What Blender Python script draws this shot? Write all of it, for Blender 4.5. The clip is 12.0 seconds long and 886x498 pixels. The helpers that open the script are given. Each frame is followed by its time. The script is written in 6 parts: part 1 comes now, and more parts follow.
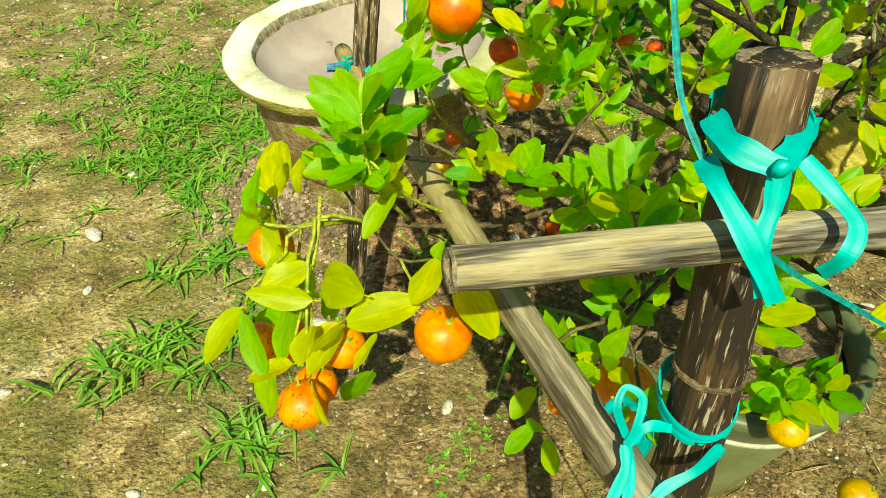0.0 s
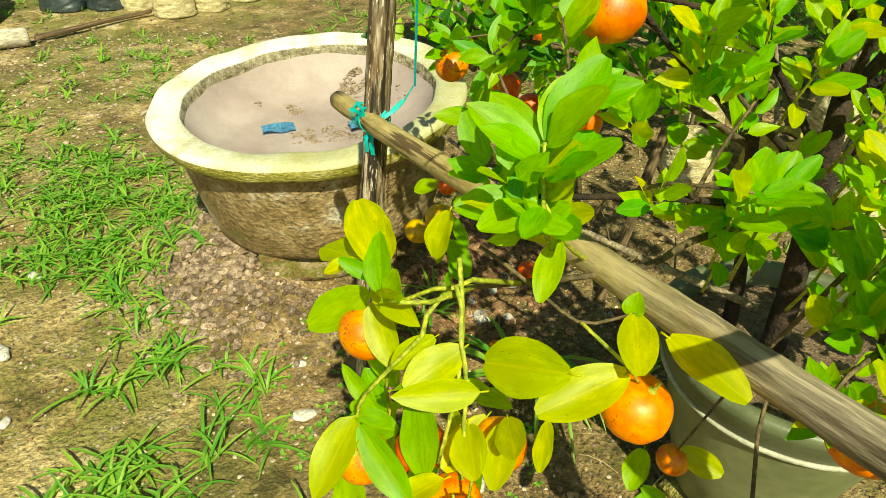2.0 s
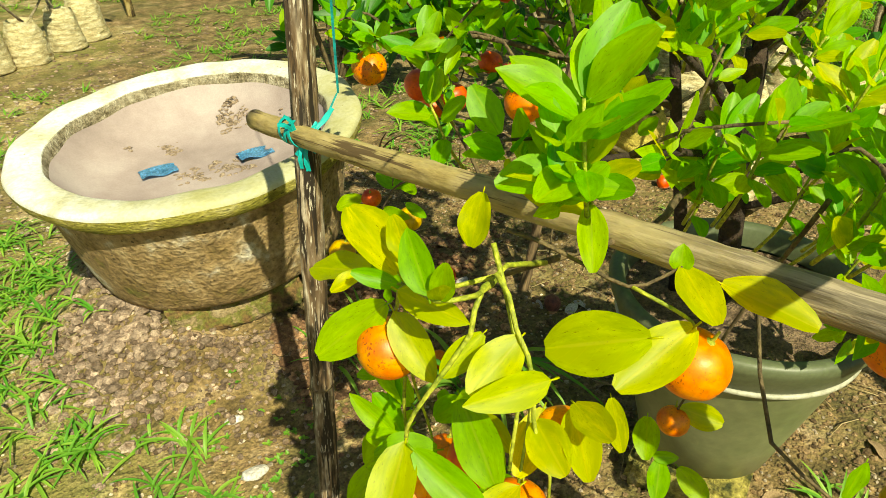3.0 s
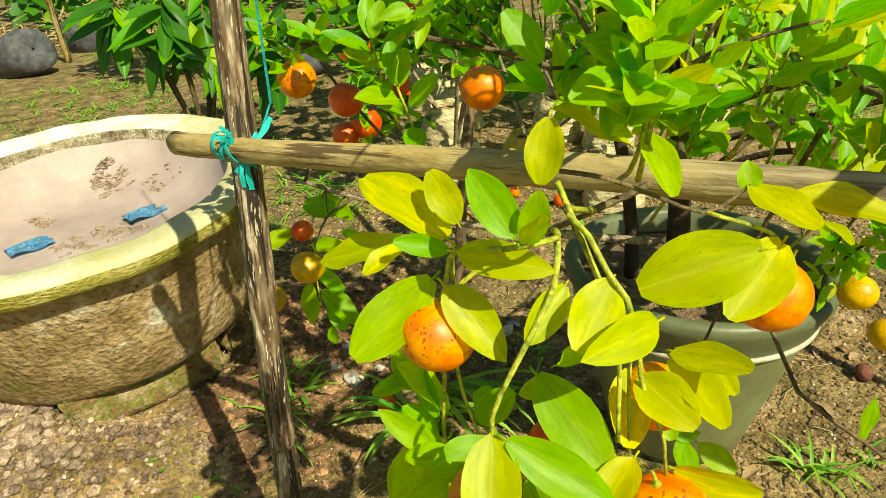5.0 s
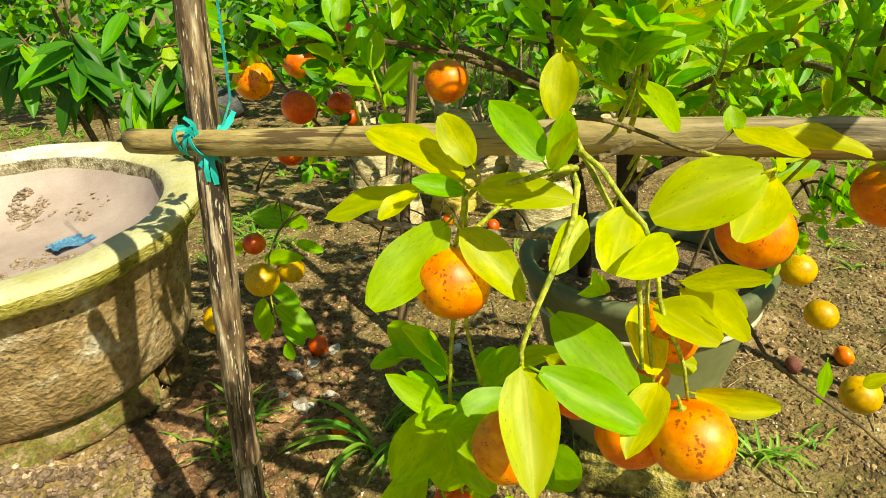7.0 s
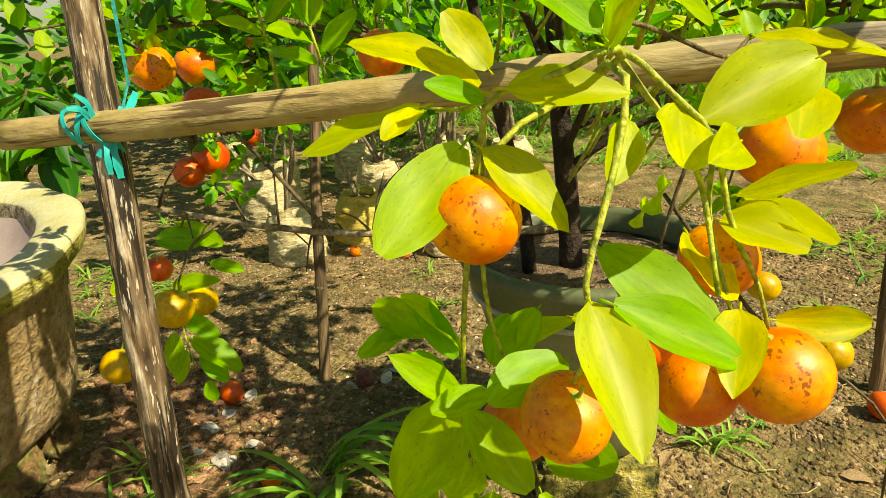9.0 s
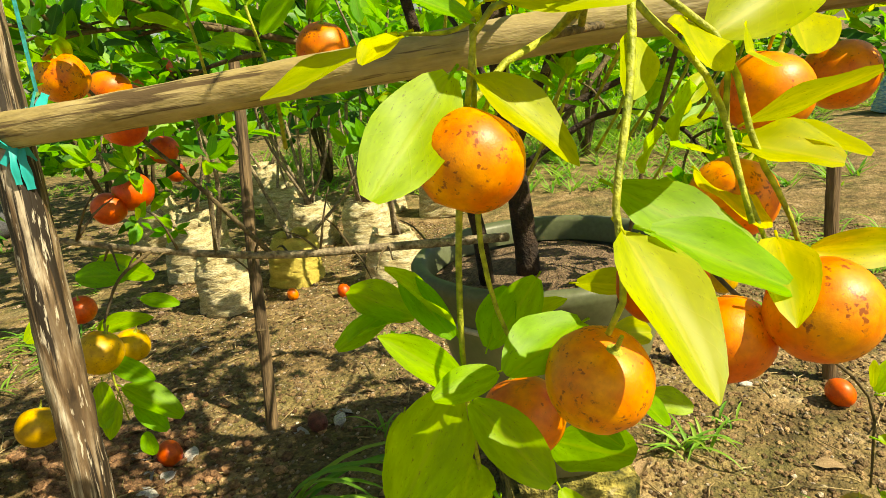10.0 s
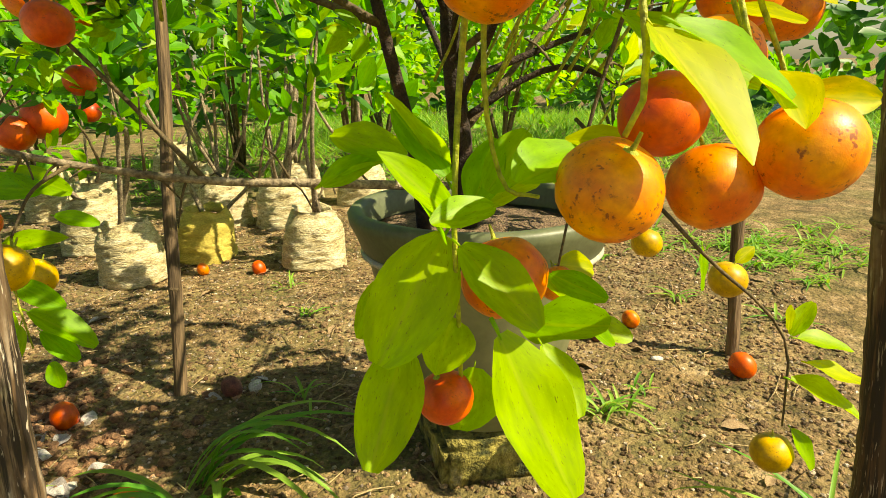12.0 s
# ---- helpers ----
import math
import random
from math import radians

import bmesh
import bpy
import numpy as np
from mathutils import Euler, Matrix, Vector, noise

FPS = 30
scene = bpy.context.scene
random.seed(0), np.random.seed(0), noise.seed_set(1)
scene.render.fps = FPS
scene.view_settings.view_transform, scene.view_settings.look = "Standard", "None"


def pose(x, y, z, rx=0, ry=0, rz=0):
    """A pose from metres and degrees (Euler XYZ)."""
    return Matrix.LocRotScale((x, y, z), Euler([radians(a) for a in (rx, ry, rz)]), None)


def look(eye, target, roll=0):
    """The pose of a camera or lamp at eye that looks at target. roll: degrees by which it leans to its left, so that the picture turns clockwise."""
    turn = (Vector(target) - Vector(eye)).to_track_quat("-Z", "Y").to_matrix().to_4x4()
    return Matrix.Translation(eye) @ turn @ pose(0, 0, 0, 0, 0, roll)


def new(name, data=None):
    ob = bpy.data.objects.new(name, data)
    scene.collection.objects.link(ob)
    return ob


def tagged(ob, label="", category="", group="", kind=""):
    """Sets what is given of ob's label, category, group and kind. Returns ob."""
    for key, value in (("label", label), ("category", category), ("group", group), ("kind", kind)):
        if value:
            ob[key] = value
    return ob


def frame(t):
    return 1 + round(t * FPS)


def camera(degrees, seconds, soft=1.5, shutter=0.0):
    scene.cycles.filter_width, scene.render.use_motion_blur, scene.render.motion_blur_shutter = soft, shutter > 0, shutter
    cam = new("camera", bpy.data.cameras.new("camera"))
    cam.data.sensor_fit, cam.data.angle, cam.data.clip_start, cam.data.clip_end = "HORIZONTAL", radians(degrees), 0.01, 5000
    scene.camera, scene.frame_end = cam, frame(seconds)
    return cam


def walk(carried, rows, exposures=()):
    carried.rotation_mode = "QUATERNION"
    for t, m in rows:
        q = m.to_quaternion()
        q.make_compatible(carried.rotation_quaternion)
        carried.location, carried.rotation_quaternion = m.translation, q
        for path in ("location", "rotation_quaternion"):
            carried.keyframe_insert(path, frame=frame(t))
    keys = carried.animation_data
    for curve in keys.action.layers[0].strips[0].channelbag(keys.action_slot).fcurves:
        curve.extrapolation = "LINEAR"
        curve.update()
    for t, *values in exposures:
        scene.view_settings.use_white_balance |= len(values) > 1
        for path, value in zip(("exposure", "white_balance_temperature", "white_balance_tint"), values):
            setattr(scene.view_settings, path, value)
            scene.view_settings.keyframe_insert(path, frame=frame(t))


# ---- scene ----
cam = camera(68.6, 12.0, soft=0.2)
PATH = [
    (0, (0.0017, -0.0053, 1.2598), (0.0319, 1.5416, -0.0076), 1.49),
    (0.5, (-0.0761, 0.0342, 1.2323), (-0.0117, 1.6540, 0.0609), -0.96),
    (1, (-0.1427, 0.0740, 1.2096), (0.0954, 1.7000, 0.0697), 1.40),
    (1.5, (-0.1948, 0.1073, 1.1943), (0.1151, 1.7403, 0.0820), 1.27),
    (2, (-0.2511, 0.1408, 1.1705), (0.1517, 1.7466, 0.0483), 1.56),
    (2.5, (-0.3103, 0.1785, 1.1433), (0.2977, 1.7418, 0.0540), 1.36),
    (3, (-0.3645, 0.2151, 1.1208), (0.4198, 1.7145, 0.0546), -1.33),
    (3.2, (-0.3857, 0.2254, 1.1157), (0.4504, 1.7005, 0.0551), -1.07),
    (4.8, (-0.4566, 0.3106, 1.0341), (0.7015, 1.6729, 0.1380), -3.63),
    (5, (-0.4615, 0.3208, 1.0161), (0.6979, 1.6712, 0.1038), -3.24),
    (5.5, (-0.4740, 0.3371, 0.9768), (0.7122, 1.6601, 0.0588), -2.64),
    (6, (-0.4902, 0.3411, 0.9598), (0.7553, 1.6394, 0.0861), -2.79),
    (6.5, (-0.5120, 0.3443, 0.9546), (0.8178, 1.5922, 0.1334), -2.83),
    (7, (-0.5348, 0.3513, 0.9505), (0.8478, 1.5616, 0.1606), -2.33),
    (7.5, (-0.5474, 0.3679, 0.9383), (0.9002, 1.5034, 0.1539), -2.92),
    (7.7, (-0.5501, 0.3750, 0.9310), (0.9155, 1.4881, 0.1479), -3.05),
    (9.3, (-0.5255, 0.4839, 0.8327), (1.1397, 1.3867, 0.1909), -4.97),
    (9.5, (-0.5205, 0.4958, 0.8206), (1.1732, 1.3601, 0.2007), -5.97),
    (10, (-0.5152, 0.5171, 0.7875), (1.2425, 1.2913, 0.2296), -6.44),
    (10.5, (-0.5239, 0.5385, 0.7626), (1.2635, 1.2934, 0.2777), -4.65),
    (11, (-0.5308, 0.5539, 0.7347), (1.3162, 1.1631, 0.2682), -2.63),
    (11.5, (-0.5409, 0.5612, 0.7091), (1.3252, 1.0925, 0.2238), -2.11),
    (12, (-0.5492, 0.5669, 0.6881), (1.3086, 1.0716, 0.1460), -1.33),
]
walk(cam, [(t, look(eye, target, roll)) for t, eye, target, roll in PATH], exposures=((0, 0.40, 7950, -21), (3, 0.44, 7950, -11), (7.5, 0.56, 8250, -5), (9.5, 0.62, 8450, 0), (12, 0.80, 8450, 3)))

# ---- world, sun, exposure ----
SUN_WAY = Vector((0.02, 0.673, -0.740)).normalized()
world = bpy.data.worlds.new("world")
scene.world = world
world.use_nodes = True
wt = world.node_tree
sky = wt.nodes.new("ShaderNodeTexSky")
sky.sky_type = "NISHITA"
sky.sun_disc = False
sky.sun_elevation = math.asin(-SUN_WAY.z)
sky.sun_rotation = math.atan2(-SUN_WAY.x, -SUN_WAY.y)
wt.links.new(sky.outputs[0], wt.nodes["Background"].inputs[0])
wt.nodes["Background"].inputs[1].default_value = 0.062
sun = new("sun", bpy.data.lights.new("sun", "SUN"))
sun.data.energy, sun.data.angle, sun.data.color = 4.8, radians(0.6), (1.0, 0.94, 0.80)
sun.rotation_euler = SUN_WAY.to_track_quat("-Z", "Y").to_euler()

# ---- materials ----


def ramp_node(nt, stops):
    r = nt.nodes.new("ShaderNodeValToRGB")
    e = r.color_ramp.elements
    while len(e) < len(stops):
        e.new(0.5)
    for el, (p, c) in zip(e, stops):
        el.position, el.color = p, (*c, 1)
    return r


def tex(nt, kind, scale, coord, detail=5.0, rough=0.6):
    n = nt.nodes.new(kind)
    n.inputs["Scale"].default_value = scale
    if kind == "ShaderNodeTexNoise":
        n.inputs["Detail"].default_value, n.inputs["Roughness"].default_value = detail, rough
    nt.links.new(coord, n.inputs["Vector"])
    return n


def mixed(nt, a, b, fac, mode="MIX"):
    m = nt.nodes.new("ShaderNodeMix")
    m.data_type, m.blend_type = "RGBA", mode
    for sock, v in ((m.inputs[0], fac), (m.inputs[6], a), (m.inputs[7], b)):
        if isinstance(v, (int, float)):
            sock.default_value = v
        elif isinstance(v, tuple):
            sock.default_value = (*v, 1)
        else:
            nt.links.new(v, sock)
    return m.outputs[2]


def surface(name, stops, scale=20, rough=0.8, bump=0.4, fine=160, stretch=(1, 1, 1), spots=None, space="Object", gloss=None, bump_size=0.01, grain=0.75):
    """Two scales of variation over a colour ramp, fine relief, optional spots (colour, scale, size)."""
    m = bpy.data.materials.new(name)
    m.use_nodes = True
    nt = m.node_tree
    bs = nt.nodes["Principled BSDF"]
    tc = nt.nodes.new("ShaderNodeTexCoord")
    mp = nt.nodes.new("ShaderNodeMapping")
    mp.inputs["Scale"].default_value = stretch
    nt.links.new(tc.outputs[space], mp.inputs["Vector"])
    oi = nt.nodes.new("ShaderNodeObjectInfo")
    mp2 = nt.nodes.new("ShaderNodeVectorMath")
    mp2.operation = "ADD"
    nt.links.new(mp.outputs[0], mp2.inputs[0])
    mul = nt.nodes.new("ShaderNodeMath")
    mul.operation = "MULTIPLY"
    mul.inputs[1].default_value = 7.0
    nt.links.new(oi.outputs["Random"], mul.inputs[0])
    nt.links.new(mul.outputs[0], mp2.inputs[1])
    c = mp2.outputs[0]
    n1 = tex(nt, "ShaderNodeTexNoise", scale, c)
    n2 = tex(nt, "ShaderNodeTexNoise", fine, c, 3.0)
    r = ramp_node(nt, stops)
    nt.links.new(n1.outputs[0], r.inputs[0])
    r2 = ramp_node(nt, [(0.3, (0.42, 0.42, 0.42)), (0.7, (1.5, 1.5, 1.5))])
    nt.links.new(n2.outputs[0], r2.inputs[0])
    col = mixed(nt, r.outputs[0], r2.outputs[0], grain, "MULTIPLY")
    if spots:
        v = tex(nt, "ShaderNodeTexVoronoi", spots[1], c)
        n3 = tex(nt, "ShaderNodeTexNoise", spots[1] * 0.35, c, 2.0)
        th = nt.nodes.new("ShaderNodeMath")
        th.operation = "MULTIPLY_ADD"
        nt.links.new(n3.outputs[0], th.inputs[0])
        th.inputs[1].default_value = spots[2] * 4
        th.inputs[2].default_value = -spots[2] * 1.75
        lt = nt.nodes.new("ShaderNodeMath")
        lt.operation = "LESS_THAN"
        nt.links.new(v.outputs["Distance"], lt.inputs[0])
        nt.links.new(th.outputs[0], lt.inputs[1])
        col = mixed(nt, col, spots[0], lt.outputs[0])
    nt.links.new(col, bs.inputs["Base Color"])
    bs.inputs["Roughness"].default_value = rough
    if gloss:
        bs.inputs["Specular IOR Level"].default_value = gloss
    b = nt.nodes.new("ShaderNodeBump")
    b.inputs["Strength"].default_value, b.inputs["Distance"].default_value = bump, bump_size
    ad = nt.nodes.new("ShaderNodeMath")
    ad.operation = "ADD"
    nt.links.new(n1.outputs[0], ad.inputs[0])
    nt.links.new(n2.outputs[0], ad.inputs[1])
    nt.links.new(ad.outputs[0], b.inputs["Height"])
    nt.links.new(b.outputs[0], bs.inputs["Normal"])
    return m


def leaf_surface(name, dark, light, glow=0.4, vein=(0.6, 0.6, 0.12), blotch=None):
    """A leaf blade: pale midrib and side veins by the blade's own coordinates, colour varied leaf by leaf."""
    m = bpy.data.materials.new(name)
    m.use_nodes = True
    nt = m.node_tree
    bs = nt.nodes["Principled BSDF"]
    uv = nt.nodes.new("ShaderNodeUVMap")
    uv.uv_map = "blade"
    sep = nt.nodes.new("ShaderNodeSeparateXYZ")
    nt.links.new(uv.outputs[0], sep.inputs[0])
    geo, oi = nt.nodes.new("ShaderNodeNewGeometry"), nt.nodes.new("ShaderNodeObjectInfo")
    sm = nt.nodes.new("ShaderNodeMath")
    sm.operation = "ADD"
    nt.links.new(geo.outputs["Random Per Island"], sm.inputs[0])
    nt.links.new(oi.outputs["Random"], sm.inputs[1])
    fr = nt.nodes.new("ShaderNodeMath")
    fr.operation = "FRACT"
    nt.links.new(sm.outputs[0], fr.inputs[0])
    col = mixed(nt, dark, light, fr.outputs[0])
    off = nt.nodes.new("ShaderNodeVectorMath")
    off.operation = "MULTIPLY_ADD"
    nt.links.new(fr.outputs[0], off.inputs[0])
    off.inputs[1].default_value = (37, 53, 19)
    nt.links.new(uv.outputs[0], off.inputs[2])
    n = tex(nt, "ShaderNodeTexNoise", 3.0, off.outputs[0], 4.0)
    r = ramp_node(nt, [(0.35, (0.72, 0.78, 0.6)), (0.65, (1.15, 1.1, 1.1))])
    nt.links.new(n.outputs[0], r.inputs[0])
    col = mixed(nt, col, r.outputs[0], 0.8, "MULTIPLY")
    sp = tex(nt, "ShaderNodeTexNoise", 16.0, off.outputs[0], 3.0, 0.7)
    r5 = ramp_node(nt, [(0.30, (0.45, 0.38, 0.25)), (0.38, (1, 1, 1)), (0.62, (1, 1, 1)), (0.72, (1.22, 1.2, 1.2))])
    nt.links.new(sp.outputs[0], r5.inputs[0])
    col = mixed(nt, col, r5.outputs[0], 0.85, "MULTIPLY")
    if blotch:
        n4 = tex(nt, "ShaderNodeTexNoise", 1.1, off.outputs[0], 3.0)
        r4 = ramp_node(nt, [(0.45, (0, 0, 0)), (0.62, (1, 1, 1))])
        nt.links.new(n4.outputs[0], r4.inputs[0])
        col = mixed(nt, col, blotch, r4.outputs[0])
    # midrib and slanting side veins
    ab = nt.nodes.new("ShaderNodeMath")
    ab.operation = "ABSOLUTE"
    nt.links.new(sep.outputs[0], ab.inputs[0])
    mr = ramp_node(nt, [(0.03, (1, 1, 1)), (0.09, (0, 0, 0))])
    nt.links.new(ab.outputs[0], mr.inputs[0])
    sl = nt.nodes.new("ShaderNodeMath")
    sl.operation = "MULTIPLY_ADD"
    nt.links.new(ab.outputs[0], sl.inputs[0])
    sl.inputs[1].default_value = -0.30
    nt.links.new(sep.outputs[1], sl.inputs[2])
    wv = nt.nodes.new("ShaderNodeMath")
    wv.operation = "PINGPONG"
    nt.links.new(sl.outputs[0], wv.inputs[0])
    wv.inputs[1].default_value = 0.070
    vr = ramp_node(nt, [(0.0, (0.45, 0.45, 0.45)), (0.006, (0, 0, 0))])
    nt.links.new(wv.outputs[0], vr.inputs[0])
    vv = mixed(nt, mr.outputs[0], vr.outputs[0], 1.0, "LIGHTEN")
    col = mixed(nt, col, vein, mixed(nt, (0, 0, 0), vv, 0.22))
    nt.links.new(col, bs.inputs["Base Color"])
    bs.inputs["Roughness"].default_value = 0.48
    b = nt.nodes.new("ShaderNodeBump")
    b.inputs["Strength"].default_value, b.inputs["Distance"].default_value = 0.06, 0.002
    nt.links.new(vv, b.inputs["Height"])
    nt.links.new(b.outputs[0], bs.inputs["Normal"])
    tr = nt.nodes.new("ShaderNodeBsdfTranslucent")
    nt.links.new(mixed(nt, col, (1.35, 1.30, 0.5), 1.0, "MULTIPLY"), tr.inputs[0])
    mx = nt.nodes.new("ShaderNodeMixShader")
    mx.inputs[0].default_value = glow
    nt.links.new(bs.outputs[0], mx.inputs[1])
    nt.links.new(tr.outputs[0], mx.inputs[2])
    nt.links.new(mx.outputs[0], nt.nodes["Material Output"].inputs[0])
    return m


M_YELLOW = leaf_surface("yellowing_leaf", (0.46, 0.58, 0.003), (0.72, 0.70, 0.002), 0.50, (0.85, 0.76, 0.06), (0.44, 0.52, 0.004))
M_LIME = leaf_surface("lime_leaf", (0.21, 0.52, 0.003), (0.43, 0.65, 0.003), 0.54, (0.55, 0.62, 0.06))
M_GREEN = leaf_surface("green_leaf", (0.10, 0.42, 0.005), (0.28, 0.60, 0.006), 0.52, (0.4, 0.55, 0.06))
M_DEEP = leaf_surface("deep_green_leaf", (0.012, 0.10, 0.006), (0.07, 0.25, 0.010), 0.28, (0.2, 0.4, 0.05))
M_GRASS = leaf_surface("grass_blade", (0.11, 0.36, 0.04), (0.36, 0.58, 0.09), 0.40, (0.25, 0.45, 0.05))
M_GREYLEAF = surface("bleached_leaf", [(0.3, (0.26, 0.23, 0.22)), (0.7, (0.62, 0.56, 0.54))], 30, 0.8, 0.3)
M_SKYBLUE = surface("striped_blue_sack", [(0.35, (0.10, 0.26, 0.60)), (0.5, (0.30, 0.52, 0.80)), (0.65, (0.75, 0.80, 0.84))], 20, 0.6, 0.4, 60, (1, 1, 5))
M_DRYLEAF = surface("dry_leaf", [(0.3, (0.20, 0.11, 0.05)), (0.7, (0.5, 0.36, 0.2))], 30, 0.8, 0.3)
def peel_surface(name, base, warm, mark, amount):
    """Citrus peel: slow change of ripeness, clustered brown flecks and scars, fine pores."""
    m = bpy.data.materials.new(name)
    m.use_nodes = True
    nt = m.node_tree
    bs = nt.nodes["Principled BSDF"]
    tc, oi = nt.nodes.new("ShaderNodeTexCoord"), nt.nodes.new("ShaderNodeObjectInfo")
    off = nt.nodes.new("ShaderNodeVectorMath")
    off.operation = "MULTIPLY_ADD"
    nt.links.new(oi.outputs["Random"], off.inputs[0])
    off.inputs[1].default_value = (31, 17, 43)
    nt.links.new(tc.outputs["Object"], off.inputs[2])
    c = off.outputs[0]
    warp = tex(nt, "ShaderNodeTexNoise", 7.0, c, 3.0)
    wa = nt.nodes.new("ShaderNodeVectorMath")
    wa.operation = "MULTIPLY_ADD"
    nt.links.new(warp.outputs["Color"], wa.inputs[0])
    wa.inputs[1].default_value = (0.26, 0.26, 0.26)
    nt.links.new(c, wa.inputs[2])
    n = tex(nt, "ShaderNodeTexNoise", 1.1, c, 3.0, 0.5)
    r = ramp_node(nt, [(0.36, base), (0.64, warm)])
    nt.links.new(n.outputs[0], r.inputs[0])
    n2 = tex(nt, "ShaderNodeTexNoise", 5.0, c, 4.0, 0.6)
    r2 = ramp_node(nt, [(0.3, (0.80, 0.72, 0.6)), (0.65, (1.08, 1.1, 1.1))])
    nt.links.new(n2.outputs[0], r2.inputs[0])
    col = mixed(nt, r.outputs[0], r2.outputs[0], 0.8, "MULTIPLY")
    # flecks gather in clusters
    v = tex(nt, "ShaderNodeTexVoronoi", 7.0, wa.outputs[0])
    n3 = tex(nt, "ShaderNodeTexNoise", 1.7, c, 2.0)
    th = nt.nodes.new("ShaderNodeMapRange")
    th.inputs[1].default_value, th.inputs[2].default_value = 0.36, 0.66
    th.inputs[3].default_value, th.inputs[4].default_value = 0.0, amount
    nt.links.new(n3.outputs[0], th.inputs[0])
    su = nt.nodes.new("ShaderNodeMath")
    su.operation = "SUBTRACT"
    nt.links.new(th.outputs[0], su.inputs[0])
    nt.links.new(v.outputs["Distance"], su.inputs[1])
    r3 = ramp_node(nt, [(0.0, (0, 0, 0)), (0.17, (0.85, 0.85, 0.85))])
    nt.links.new(su.outputs[0], r3.inputs[0])
    col = mixed(nt, col, mark, r3.outputs[0])
    # smeared scars
    n4 = tex(nt, "ShaderNodeTexNoise", 4.2, c, 6.0, 0.75)
    r4 = ramp_node(nt, [(0.64 - amount * 0.14, (0, 0, 0)), (0.72, (0.75, 0.75, 0.75))])
    nt.links.new(n4.outputs[0], r4.inputs[0])
    col = mixed(nt, col, mark, r4.outputs[0])
    nt.links.new(col, bs.inputs["Base Color"])
    bs.inputs["Roughness"].default_value = 0.42
    pore = tex(nt, "ShaderNodeTexNoise", 22.0, c, 2.0)
    b = nt.nodes.new("ShaderNodeBump")
    b.inputs["Strength"].default_value, b.inputs["Distance"].default_value = 0.05, 0.02
    nt.links.new(pore.outputs[0], b.inputs["Height"])
    nt.links.new(b.outputs[0], bs.inputs["Normal"])
    return m


M_ORANGE = peel_surface("orange_peel", (0.76, 0.125, 0.002), (0.91, 0.29, 0.003), (0.24, 0.045, 0.004), 0.37)
M_SPOTTED = peel_surface("spotted_peel", (0.81, 0.155, 0.002), (0.92, 0.35, 0.005), (0.22, 0.045, 0.005), 0.50)
M_RED = peel_surface("red_peel", (0.62, 0.05, 0.002), (0.84, 0.13, 0.003), (0.20, 0.025, 0.004), 0.26)
M_UNRIPE = peel_surface("unripe_peel", (0.50, 0.29, 0.004), (0.76, 0.45, 0.005), (0.14, 0.07, 0.006), 0.32)
M_BROWNFRUIT = surface("rotting_peel", [(0.3, (0.10, 0.03, 0.025)), (0.7, (0.28, 0.09, 0.06))], 2, 0.6, 0.4, 12, bump_size=0.05)
def cracked_wood(name, stops, patch, crack, scale=26, along=0.10, cut=0.40):
    """Weathered pole wood: cloudy patches, pale weathering and sparse long dark cracks along the grain."""
    m = surface(name, stops, scale, 0.68, 0.5, 150, (1, 1, along), bump_size=0.004, grain=0.5)
    nt = m.node_tree
    bs = nt.nodes["Principled BSDF"]
    old = bs.inputs["Base Color"].links[0].from_socket
    tc = nt.nodes.new("ShaderNodeTexCoord")
    n = tex(nt, "ShaderNodeTexNoise", 13.0, tc.outputs["Object"], 5.0, 0.65)
    r = ramp_node(nt, [(0.44, (0, 0, 0)), (0.60, (0.8, 0.8, 0.8))])
    nt.links.new(n.outputs[0], r.inputs[0])
    col = mixed(nt, old, patch, r.outputs[0])
    mp = nt.nodes.new("ShaderNodeMapping")
    mp.inputs["Scale"].default_value = (1, 1, 0.045)
    nt.links.new(tc.outputs["Object"], mp.inputs["Vector"])
    n2 = tex(nt, "ShaderNodeTexNoise", 75.0, mp.outputs[0], 4.0, 0.7)
    n3 = tex(nt, "ShaderNodeTexNoise", 6.0, tc.outputs["Object"], 2.0)
    ad = nt.nodes.new("ShaderNodeMath")
    ad.operation = "MULTIPLY_ADD"
    nt.links.new(n3.outputs[0], ad.inputs[0])
    ad.inputs[1].default_value = 0.45
    nt.links.new(n2.outputs[0], ad.inputs[2])
    r2 = ramp_node(nt, [(cut + 0.17, (1, 1, 1)), (cut + 0.23, (0, 0, 0))])
    nt.links.new(ad.outputs[0], r2.inputs[0])
    nt.links.new(mixed(nt, col, crack, r2.outputs[0]), bs.inputs["Base Color"])
    return m


M_BAMBOO = cracked_wood("weathered_bamboo", [(0.34, (0.11, 0.065, 0.02)), (0.46, (0.26, 0.18, 0.05)), (0.60, (0.38, 0.275, 0.095)), (0.75, (0.52, 0.43, 0.27))], (0.42, 0.32, 0.15), (0.035, 0.02, 0.01), 24, 0.25, 0.49)
M_BAMBOO_DARK = cracked_wood("grey_brown_bamboo", [(0.36, (0.016, 0.008, 0.004)), (0.47, (0.06, 0.029, 0.012)), (0.57, (0.12, 0.062, 0.028)), (0.70, (0.24, 0.165, 0.10))], (0.065, 0.032, 0.015), (0.018, 0.010, 0.006), 60, 0.06, 0.50)


